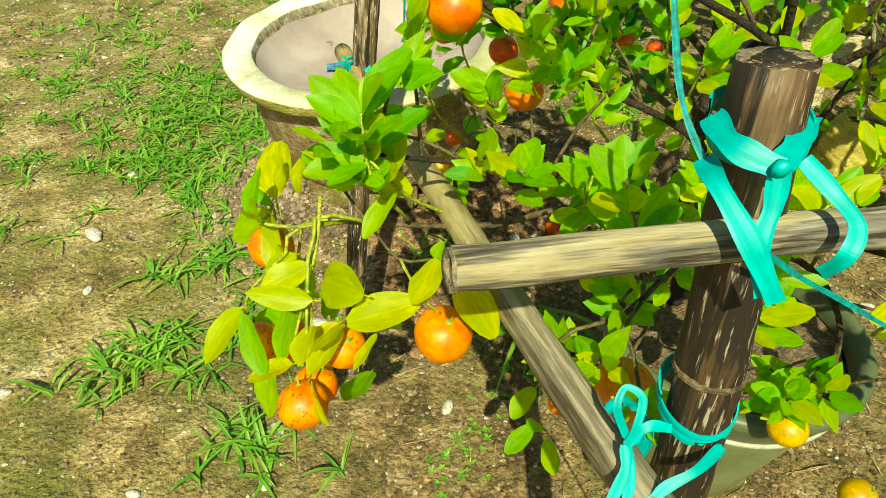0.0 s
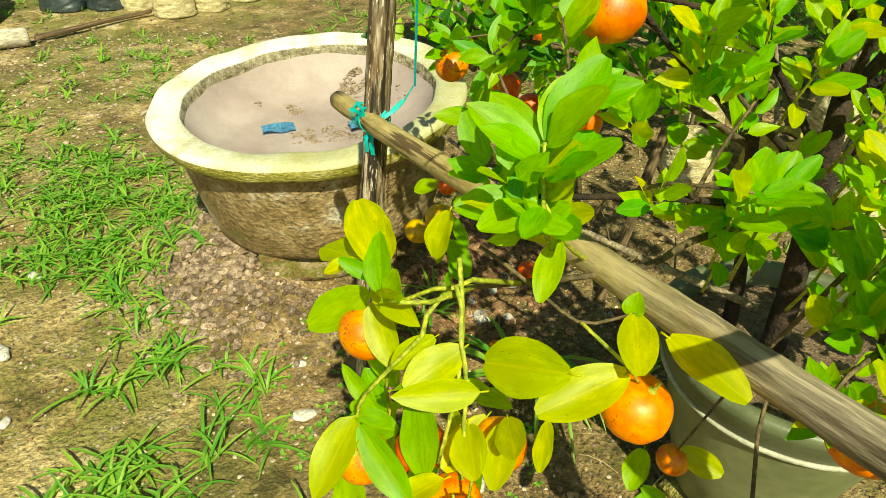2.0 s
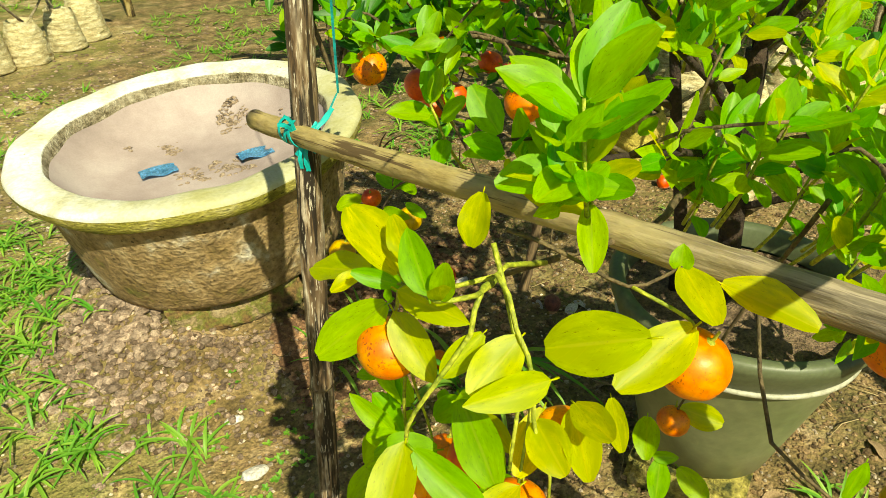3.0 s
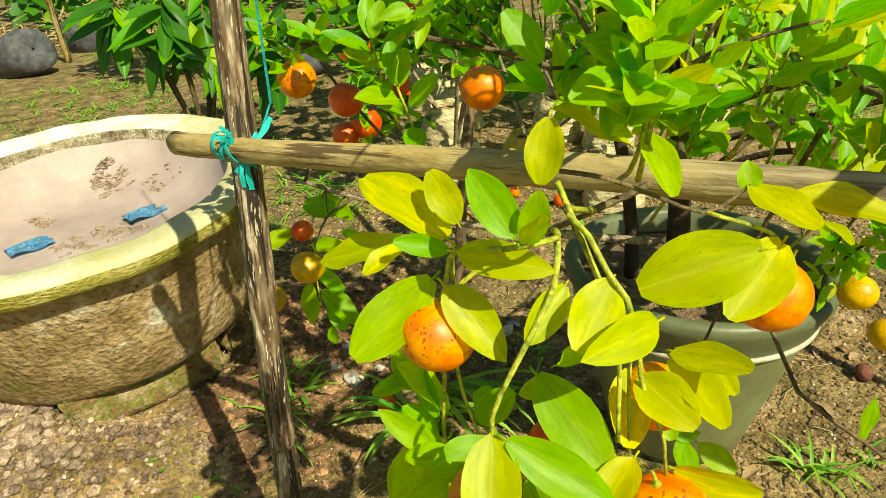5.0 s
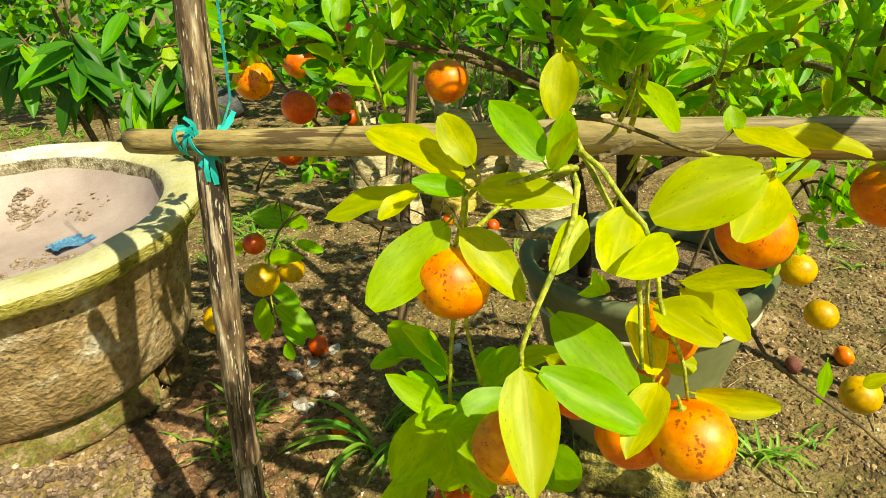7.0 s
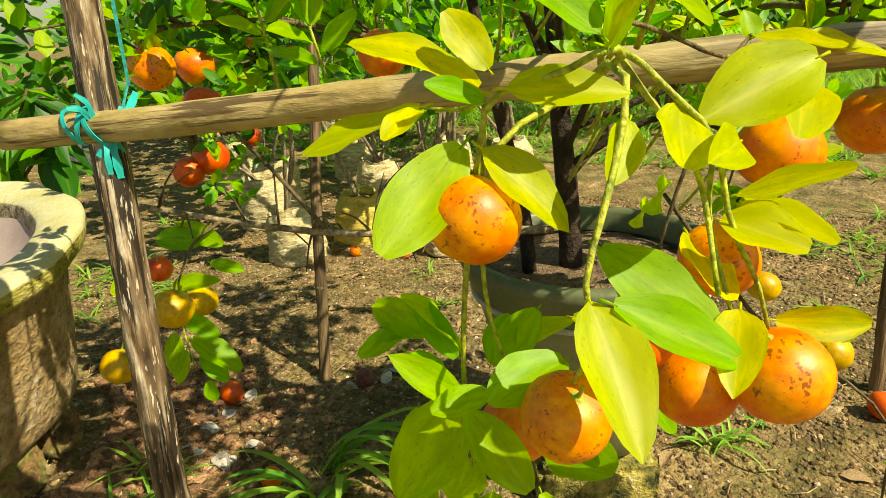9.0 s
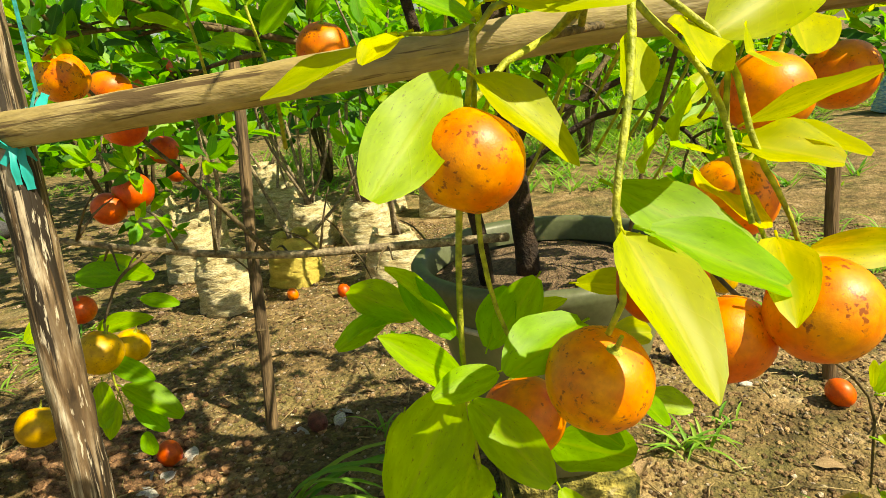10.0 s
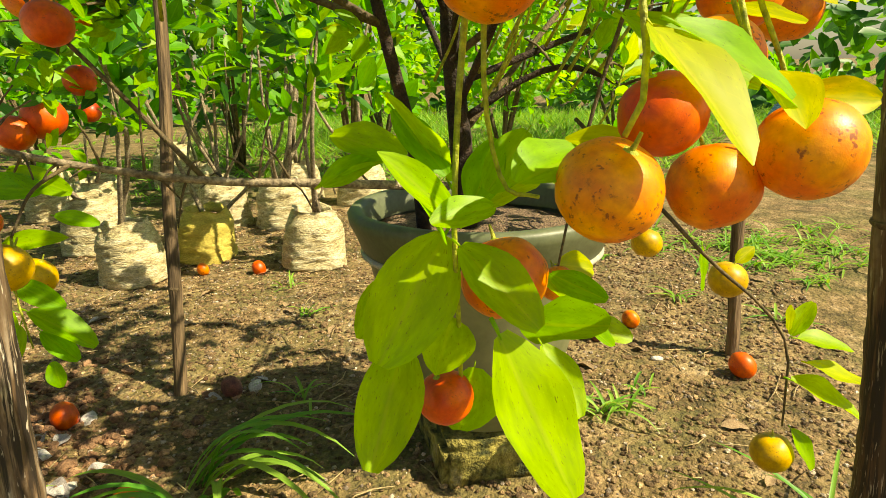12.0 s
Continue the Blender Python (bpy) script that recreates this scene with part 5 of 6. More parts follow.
# two folded leaves that hang edge-on below the fork
for a, b, w in (((-0.195, 0.525, 0.763), (-0.150, 0.543, 0.736), 0.020), ((-0.150, 0.543, 0.738), (-0.095, 0.565, 0.708), 0.022)):
    leaf(BRANCHES[2], a, b, w, Vector((-0.40, 0.75, 0.50)), M_LIME, 3)

# short spurs and hanging twigs along the low bare branch
spur = random.Random(19)
low = smooth_line(TWIGS[5][0], 14)
for k in range(2, 13):
    for _ in range(2):
        d = Vector((spur.uniform(-0.6, 0.6), spur.uniform(-0.5, 0.7), spur.uniform(-0.5, 0.9))).normalized()
        ln = spur.uniform(0.03, 0.11)
        tree_twig(TREE, [low[k], low[k] + d * ln * 0.5 + Vector((0, 0, 0.008)), low[k] + d * ln], 0.0022, 0.001, M_TWIG, "twig", 5, 5)

# ---- ribbons and twine ----


def build_ties():
    # tie where the long rail crosses the wooden post
    c = Vector((-0.128, 1.10, 0.762))
    t = thing("plastic_tie", "turquoise plastic ribbon tying the long rail to the post", "tie", c, "turquoise ties")
    d = Vector(RAIL2[1]) - Vector(RAIL2[0])
    e = (-0.55, -0.8, 0.15)
    wrap(t, c + Vector((0.001, -0.004, 0.004)), (0.0, 0.05, 1), 0.0222, 1.6, 0.006, 0.25)
    for k, (p, s) in enumerate(((0.074, 0.4), (0.084, -0.4), (0.094, 0.3))):
        wrap(t, Vector(RAIL2[0]) + d * p, d, 0.0162 + 0.0006 * k, 1.3, 0.0065, s, k * 1.3)
    # crossing bands over the joint, bunched knot and short tails
    for pts, w in (
        ([(-0.022, -0.014, 0.022), (-0.016, -0.026, 0.010), (-0.004, -0.032, -0.008), (0.006, -0.028, -0.022)], 0.006),
        ([(0.014, -0.024, 0.024), (0.004, -0.032, 0.012), (-0.010, -0.032, -0.004), (-0.020, -0.024, -0.020)], 0.007),
        ([(-0.020, -0.026, 0.018), (-0.030, -0.028, 0.028), (-0.040, -0.024, 0.030)], 0.006), ([(-0.018, -0.028, 0.016), (-0.022, -0.030, 0.032), (-0.030, -0.026, 0.042)], 0.005),
        ([(0.004, -0.032, 0.014), (0.024, -0.026, 0.022), (0.045, -0.012, 0.034)], 0.008), ([(-0.008, -0.032, -0.006), (-0.010, -0.036, -0.024), (-0.008, -0.034, -0.044)], 0.008),
        ([(-0.012, -0.032, -0.004), (-0.018, -0.035, -0.020), (-0.017, -0.033, -0.038)], 0.006),
    ):
        strand(t, [c + Vector(q) for q in pts], w, e)
    bm = bmesh.new()
    ico(bm, (0, 0, 0), (0.006, 0.003, 0.009), random.Random(8))
    part("knot", bm, M_TIE, t).location = Vector((-0.006, -0.033, 0.004))
    # tie at the top of the bamboo post
    c = Vector((0.185, 0.302, 1.028))
    t = thing("plastic_tie", "wide turquoise plastic ribbon crossed and knotted round post and rail", "tie", c, "turquoise ties")
    e = Vector((-0.45, -0.65, 0.6))
    wrap(t, (0.189, 0.329, 1.081), (-0.08, 0.06, 1), 0.0262, 1.0, 0.014, 0.25, 2.0)
    for pts, w in (
        ([(0.160, 0.330, 1.086), (0.161, 0.298, 1.086), (0.182, 0.282, 1.081)], 0.0151), ([(0.182, 0.283, 1.082), (0.196, 0.300, 1.087), (0.217, 0.330, 1.087)], 0.0144),
        ([(0.182, 0.282, 1.081), (0.182, 0.275, 1.061), (0.177, 0.265, 1.042), (0.186, 0.257, 1.013)], 0.0115), ([(0.156, 0.315, 1.067), (0.156, 0.288, 1.066), (0.170, 0.263, 1.047), (0.191, 0.252, 1.014)], 0.0130),
        ([(0.213, 0.314, 1.068), (0.230, 0.300, 1.054), (0.238, 0.282, 1.045), (0.232, 0.271, 1.032), (0.229, 0.279, 1.012)], 0.0101),
    ):
        strand(t, pts, w, e)
    strand(t, [(0.156, 0.314, 1.066), (0.145, 0.331, 1.087), (0.141, 0.352, 1.108), (0.140, 0.393, 1.149)], 0.0042, e, "string")
    strand(t, [(0.177, 0.260, 1.044), (0.208, 0.267, 1.020), (0.256, 0.282, 0.986), (0.317, 0.298, 0.943)], 0.0035, e, "string")
    bm = bmesh.new()
    ico(bm, (0, 0, 0), (0.0065, 0.0045, 0.006), random.Random(3))
    part("knot", bm, M_TIE, t).location = Vector([(0.180, 0.279, 1.084)][0]) - t.location
    # lower tie, post and long rail
    c = Vector((0.174, 0.296, 0.855))
    t = thing("plastic_tie", "turquoise plastic ribbon tied in a bow round post and lower rail", "tie", c, "turquoise ties")
    wrap(t, (0.205, 0.306, 0.860), (-0.06, 0.07, 1), 0.0272, 2.4, 0.010, 0.5)
    wrap(t, (0.159, 0.310, 0.812), d, 0.0200, 1.6, 0.011, 0.6)
    up = (-0.35, -0.6, 0.7)
    strand(t, [(0.145, 0.275, 0.855), (0.135, 0.281, 0.880), (0.141, 0.291, 0.891), (0.153, 0.286, 0.886), (0.150, 0.275, 0.868), (0.145, 0.271, 0.850)], 0.0060, up, "bow")
    strand(t, [(0.146, 0.272, 0.852), (0.159, 0.276, 0.866), (0.178, 0.279, 0.860)], 0.0083, up, "bow")
    strand(t, [(0.145, 0.271, 0.850), (0.142, 0.254, 0.840), (0.127, 0.234, 0.829)], 0.0090, up)
    strand(t, [(0.145, 0.271, 0.850), (0.147, 0.253, 0.839), (0.139, 0.233, 0.828)], 0.0075, up)
    strand(t, [(0.220, 0.277, 0.841), (0.192, 0.252, 0.849), (0.169, 0.243, 0.841), (0.158, 0.236, 0.835)], 0.0083, up)
    # thin twine rising behind the wooden post
    t = thing("twine", "thin turquoise twine hanging straight beside the post", "twine", (-0.055, 1.135, 0.78))
    strand(t, [(-0.11, 1.10, 0.770), (-0.085, 1.12, 0.772), (-0.058, 1.135, 0.80)], 0.003, (0, -1, 0.2), "string")
    strand(t, [(-0.056, 1.135, 0.80), (-0.050, 1.135, 1.0), (-0.045, 1.14, 1.2), (-0.04, 1.14, 1.4)], 0.0036, (-0.5, -1, 0), "string")


build_ties()
plastic_scrap((-0.298, 1.963, 0.383), 0.055, 0.1)
plastic_scrap((-0.050, 1.908, 0.400), 0.055, 0.1)

# ---- grow sacks with saplings ----


def grow_sack(at, r, h, material, label, seed):
    rnd = random.Random(seed)
    t = thing("grow_sack", label, "sack", (at[0], at[1], height(*at) - 0.004), "sacks behind the tree")
    bm = bmesh.new()
    prof = [(0.01, 0.0), (r * 0.85, 0.0), (r * 1.0, h * 0.015)]
    for i in range(1, 31):
        u = i / 30
        prof.append((r * (1.08 - 0.20 * u - 0.16 * max(0, u - 0.75) * 4 * u), h * u))
    prof += [(r * 0.70, h * 1.03), (r * 0.73, h * 1.05), (r * 0.66, h * 1.04), (r * 0.64, h * 0.90)]
    lathe(bm, prof, 56)
    for v in bm.verts:
        a = math.atan2(v.co.y, v.co.x)
        u = v.co.z / h
        ca, sa = math.cos(a), math.sin(a)
        # sagging horizontal creases, broad dents and a puckered mouth
        crease = abs(noise.noise(Vector((1.6 * ca + seed, 1.6 * sa, u * 9 + 1.2 * noise.noise(Vector((ca * 2, sa * 2, seed)))))))
        f = 1 + 0.13 * noise.noise(Vector((1.3 * ca + seed * 3, 1.3 * sa, u * 1.5))) - 0.62 * max(0, 0.13 - crease) + 0.03 * noise.noise(Vector((5 * ca, 5 * sa + seed, u * 30)))
        if u > 0.8:
            f += (u - 0.8) * 0.32 * math.sin(9 * a + seed) * (0.6 + 0.4 * math.sin(4 * a))
        v.co.x *= f
        v.co.y *= f
        if u > 0.6:
            v.co.z += h * 0.09 * (u - 0.6) / 0.4 * noise.noise(Vector((1.5 * ca, 1.5 * sa, seed * 2)))
    part("bag", bm, material, t)
    bm = bmesh.new()
    lathe(bm, [(r * 0.70, h * 0.86), (r * 0.5, h * 0.91), (r * 0.1, h * 0.93)], 20, 0.012, 14, close="inner")
    part("soil", bm, M_SOIL, t)
    t.rotation_euler = (rnd.uniform(-0.06, 0.06), rnd.uniform(-0.06, 0.06), rnd.uniform(0, 6))
    return t


def sapling(at, z, tall, seed, stems=3, material=None, spread=0.35, leaf_len=0.07, n=60, label="thin citrus sapling with green leaves in a grow sack"):
    rnd = random.Random(seed)
    t = thing("sapling", label, "plant", (at[0], at[1], z), "saplings in sacks")
    mats = {}
    for s in range(stems):
        p = Vector((rnd.uniform(-0.04, 0.04), rnd.uniform(-0.04, 0.04), -0.02))
        q = p + Vector((rnd.uniform(-1, 1) * spread * 0.4, rnd.uniform(-1, 1) * spread * 0.4, tall * rnd.uniform(0.75, 1.05)))
        mid = (p + q) / 2 + Vector((rnd.uniform(-0.13, 0.13), rnd.uniform(-0.13, 0.13), rnd.uniform(-0.1, 0.05)))
        bm = bmesh.new()
        line = smooth_line([p, mid, q], 10)
        tube(bm, line, taper(rnd.uniform(0.006, 0.013), 0.004, 10), 6, 0.1, 50)
        part("stem", bm, M_SAPBARK, t)
        for k in range(n // stems // 5):
            u = rnd.uniform(0.55, 1.0)
            c = line[int(u * 9)] + t.location
            d = Vector((rnd.uniform(-1, 1), rnd.uniform(-1, 1), rnd.uniform(0.0, 0.8))).normalized()
            e = c + d * rnd.uniform(0.04, spread * 0.8)

            def add(b, tp, w, face):
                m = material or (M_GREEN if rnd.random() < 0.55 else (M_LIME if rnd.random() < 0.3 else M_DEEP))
                mats.setdefault(m.name, (m, LeafMass()))[1].add(b, tp, w, face, SMALL[rnd.randrange(3)])

            rosette(add, e, d + Vector((0, 0, 0.4)), 5, leaf_len, rnd)
    for m, lm in mats.values():
        lm.build("foliage", m, t)
    return t


WHITE = "wrinkled white woven plastic grow sack filled with soil"
CREAM = "slumped cream woven grow sack filled with soil"
for i, (x, y, r, h, mat, lab, tall) in enumerate((
    (1.25, 2.17, 0.112, 0.20, M_SACK, WHITE, 0.85), (1.52, 2.06, 0.105, 0.19, M_SACKY, "yellow woven plastic grow sack filled with soil", 0.8),
    (1.52, 1.62, 0.110, 0.20, M_SACK, CREAM, 0.9), (1.88, 2.85, 0.13, 0.22, M_SACK, WHITE, 0.9), (2.05, 2.33, 0.12, 0.21, M_SACK, CREAM, 0.9),
    (2.10, 2.05, 0.12, 0.20, M_SACK, CREAM, 1.0), (2.45, 2.75, 0.13, 0.20, M_SACK, WHITE, 1.0), (2.65, 2.25, 0.13, 0.20, M_SACK, WHITE, 1.1),
    (2.60, 1.85, 0.13, 0.21, M_SACK, WHITE, 1.0), (2.05, 3.3, 0.12, 0.24, M_SACK, WHITE, 0.9), (2.9, 3.2, 0.13, 0.26, M_SACK, CREAM, 1.1),
    (1.55, 2.60, 0.11, 0.22, M_SACK, CREAM, 0.9),
)):
    grow_sack((x, y), r, h, mat, lab, i)
    sapling((x, y), height(x, y) + h * 0.9, tall, 40 + i, 6 if i in (4, 5) else 2, None, 0.62, 0.105, 120)

grow_sack((5.7, -0.85), 0.20, 0.30, M_SKYBLUE, "blue and white striped grow sack on the far soil", 31)
sapling((5.7, -0.85), 0.26, 0.40, 71, 2, M_GREEN, 0.4, 0.12, 60)

# sacks in a row at the far end of the plot
for i, (x, y, r, h, mat) in enumerate(((-1.65, 5.13, 0.15, 0.26, M_DARKPOT), (-1.38, 5.12, 0.13, 0.24, M_DARKPOT), (-1.18, 5.10, 0.12, 0.25, M_SACK), (-0.93, 4.85, 0.125, 0.26, M_SACK), (-0.71, 4.97, 0.11, 0.25, M_SACK), (-0.50, 5.22, 0.11, 0.25, M_SACK), (-0.35, 5.43, 0.12, 0.27, M_SACK))):
    grow_sack((x, y), r, h, mat, "faded grow sack with a seedling in a row" if mat != M_DARKPOT else "dark plastic grow bag in a row", 60 + i)
    sapling((x, y), h, 0.45, 80 + i, 2, M_GREEN, 0.3, 0.08, 40)


def far_jar():
    t = thing("concrete_jar", "old mossy concrete jar standing on the soil", "jar", (-2.33, 4.66, 0))
    bm = bmesh.new()
    lathe(bm, [(0.0, 0.0), (0.26, 0.0), (0.31, 0.08), (0.36, 0.25), (0.36, 0.42), (0.30, 0.55), (0.31, 0.6), (0.28, 0.6), (0.27, 0.5)], 48, 0.012, 4)
    part("body", bm, M_CONCRETE, t)


far_jar()
pole("log", "short pale cut log lying on the soil", (-2.12, 4.15, 0.050), (-1.665, 4.30, 0.050), 0.055, 0.050, M_LOG, (), group="")
pole("stick", "thin grey branch lying on the soil", (-1.64, 4.33, 0.03), (-1.08, 4.82, 0.04), 0.018, 0.012, M_STAKE, (), 8, group="")
for a, b in (((1.02, 7.1, 0), (0.98, 7.1, 1.6)), ((-0.03, 6.0, 0), (-0.05, 6.0, 1.3)), ((1.75, 8.6, 0), (1.8, 8.6, 1.8))):
    pole("wooden_stake", "thin pale stake standing in the far beds", a, b, 0.03, 0.025, M_BAMBOO, (), 8, group="far stakes")


def far_bag(at, r, label, mat, turn):
    t = thing("nursery_bag", label, "bag", at, "bags in the far beds")
    bm = bmesh.new()
    lathe(bm, [(0.01, -r * 1.1), (r * 0.7, -r * 1.1), (r, -r * 0.7), (r * 1.02, r * 0.4), (r * 0.9, r), (r * 0.6, r * 1.05), (0.01, r * 0.9)], 24, r * 0.12, 4 / r * 0.2)
    o = part("bag", bm, mat, t)
    o.rotation_euler = (1.2, 0.2, turn)
    o.location.z = r * 0.8


far_bag((0.62, 6.8, 0), 0.19, "dark slumped nursery bag lying on its side", M_DARKSTONE, 0.4)
far_bag((1.40, 7.7, 0), 0.20, "grey slumped nursery bag lying on its side", M_DARKSTONE, 2.0)
far_bag((1.35, 4.55, 0), 0.10, "grey slumped nursery bag on the grass", M_STONE, 1.0)
far_bag((2.05, 4.7, 0), 0.12, "grey nursery bag under leaves", M_DARKSTONE, 1.0)


def straw_heap(at, r, h, seed):
    rnd = random.Random(seed)
    t = thing("straw_heap", "heap of dry straw and brushwood on the soil", "heap", at)
    bm = bmesh.new()
    for _ in range(260):
        a, q = rnd.uniform(0, 6.28), r * math.sqrt(rnd.random())
        p = Vector((q * math.cos(a), q * math.sin(a), h * (1 - (q / r) ** 2) * rnd.random()))
        d = Vector((rnd.gauss(0, 1), rnd.gauss(0, 1), rnd.gauss(0, 0.4))).normalized() * rnd.uniform(0.1, 0.35)
        tube(bm, [p - d, p + d * 0.2, p + d], [0.006, 0.007, 0.003], 4)
    tagged(part("straw", bm, M_STRAW, t), kind="stuff")


straw_heap((1.9, 8.6, 0), 0.8, 0.4, 1)
straw_heap((0.4, 8.3, 0), 0.7, 0.5, 2)
straw_heap((2.7, 8.0, 0), 0.6, 0.3, 3)

# ---- mango sapling behind the planter ----


def mango_plant():
    rnd = random.Random(21)
    at = Vector((0.72, 3.45, 0))
    t = thing("mango_sapling", "young mango plant with long drooping dark green leaves", "plant", at)
    lm, lm2 = LeafMass(), LeafMass()
    for s in range(9):
        top = Vector((rnd.uniform(-0.35, 0.4), rnd.uniform(-0.25, 0.3), rnd.uniform(0.45, 0.95)))
        bm = bmesh.new()
        tube(bm, smooth_line([(0, 0, 0), top * 0.5 + Vector((0.02, 0, 0.05)), top], 8), taper(0.012, 0.005, 8), 6)
        part("stem", bm, M_TWIG, t)
        for k in range(13):
            a = k * 2.4
            b = at + top - Vector((0, 0, rnd.uniform(0, 0.12)))
            out = Vector((math.cos(a), math.sin(a), rnd.uniform(-2.4, 0.1))).normalized()
            ln = rnd.uniform(0.18, 0.32)
            (lm if rnd.random() < 0.7 else lm2).add(b, b + out * ln, ln * 0.31, (0, -0.4, 1), BLADES[2 + k % 2])
    lm.build("foliage", M_DEEP, t)
    lm2.build("foliage", M_GREEN, t)


mango_plant()

# ---- far planting: bushes, tall grass, hedge ----


def bush(at, r, h, n, seed, mats, ln=0.09, name="shrub", label="leafy green shrub in the far planting"):
    rnd = random.Random(seed)
    t = thing(name, label, "shrub", (*at, 0), "far shrubs")
    lms = [LeafMass() for _ in mats]
    for s in range(5):
        bm = bmesh.new()
        q = Vector((rnd.uniform(-r, r) * 0.6, rnd.uniform(-r, r) * 0.6, h * rnd.uniform(0.6, 0.95)))
        tube(bm, smooth_line([(rnd.uniform(-0.05, 0.05), 0, 0), q * 0.5 + Vector((0.03, 0.02, 0)), q], 6), taper(0.018, 0.006, 6), 6)
        part("stem", bm, M_TWIG, t)
    for i in range(n):
        a, v = rnd.uniform(0, 6.28), rnd.uniform(-0.75, 1)
        k = rnd.uniform(0.55, 1.0)
        bumpy = 1 + 0.35 * noise.noise(Vector((2.2 * math.cos(a), 2.2 * math.sin(a), v * 2 + seed)))
        c = Vector((at[0] + r * k * bumpy * math.cos(a) * math.sqrt(1 - v * v * 0.8), at[1] + r * k * bumpy * math.sin(a) * math.sqrt(1 - v * v * 0.8), h * (0.55 + 0.45 * v * k)))
        d = Vector((math.cos(a), math.sin(a), rnd.uniform(-0.4, 1))).normalized()
        lm = lms[rnd.randrange(len(lms))]
        rosette(lambda b, tp, w, f: lm.add(b, tp, w, f, SMALL[rnd.randrange(3)]), c, d, 4, ln, rnd)
    for m, lm in zip(mats, lms):
        lm.build("foliage", m, t)


for i, (x, y, r, h, n) in enumerate(((3.3, 2.2, 0.5, 1.5, 260), (3.6, 3.2, 0.6, 1.7, 300), (2.6, 4.3, 0.6, 1.5, 300), (4.3, 1.4, 0.55, 1.3, 240), (1.5, 5.6, 0.6, 1.3, 260), (3.5, 4.9, 0.8, 1.9, 320), (5.0, 2.6, 0.9, 2.2, 340), (5.6, 0.6, 0.7, 1.3, 240))):
    bush((x, y), r, h, n, 100 + i, (M_GREEN, M_DEEP) if i % 3 else (M_GREEN, M_LIME))


def hedge():
    """Far woods and beds that close the view all round."""
    rnd = random.Random(77)
    lms = [LeafMass(), LeafMass(), LeafMass()]
    for i in range(7600):
        a = rnd.uniform(-1.45, 2.2)
        d = rnd.uniform(8.5, 12.0)
        z = rnd.random() ** 1.3 * (2.2 + 1.6 * noise.noise(Vector((a * 5, 0, 2))))
        c = Vector((-0.3 + d * math.cos(a), 0.4 + d * math.sin(a), max(0.03, z)))
        o = Vector((rnd.gauss(0, 1), rnd.gauss(0, 1), rnd.gauss(0.3, 0.7))).normalized()
        ln = rnd.uniform(0.18, 0.42)
        lms[rnd.randrange(3)].add(c, c + o * ln, ln * 0.45, (-math.cos(a), -math.sin(a), 1), SMALL[i % 3])
    h = thing("hedge", "dense green hedge and shrubs closing the plot", "hedge", (5, 9, 0), kind="stuff")
    for lm, m in zip(lms, (M_GREEN, M_DEEP, M_DEEP)):
        lm.build("foliage", m, h)


hedge()


def tuft(lm, x, y, n, ln, w, rnd, flat=0.5):
    z = height(x, y)
    for k in range(n):
        a = rnd.uniform(0, 6.28)
        o = Vector((math.cos(a), math.sin(a), rnd.uniform(0.15, 1.0) * (1 - flat) + 0.12)).normalized()
        l2 = ln * rnd.uniform(0.5, 1.2)
        b = Vector((x + rnd.gauss(0, 0.01), y + rnd.gauss(0, 0.01), z))
        lm.add(b, b + o * l2, w * rnd.uniform(0.7, 1.2), (0, 0, 1), LONG[0 if flat > 0.4 else k % 2])


def arch(lm, base, a, length, width, rise, bend):
    """One long blade that rises and bends over under its weight."""
    p = Vector(base)
    n = 9
    flat = Vector((math.cos(a), math.sin(a), 0))
    side = Vector((-math.sin(a), math.cos(a), 0)) * width * 0.5
    n0 = len(lm.v)
    for i in range(n + 1):
        u = i / n
        w = min(1.0, 0.55 + 1.6 * u) * (1 - u ** 3 * 0.96)
        fold = Vector((0, 0, 0.25 * width * w))
        for q, s in ((p - side * w + fold, -1), (p, 0), (p + side * w + fold, 1)):
            lm.v.append(tuple(q))
            lm.uv.append((s, u))
        ang = rise - bend * u
        p = p + (flat * math.cos(ang) + Vector((0, 0, math.sin(ang)))) * (length / n)
        p.z = max(p.z, 0.006)
    for i in range(n):
        for k in (0, 1):
            q = n0 + i * 3 + k
            lm.f.append((q, q + 1, q + 4, q + 3))


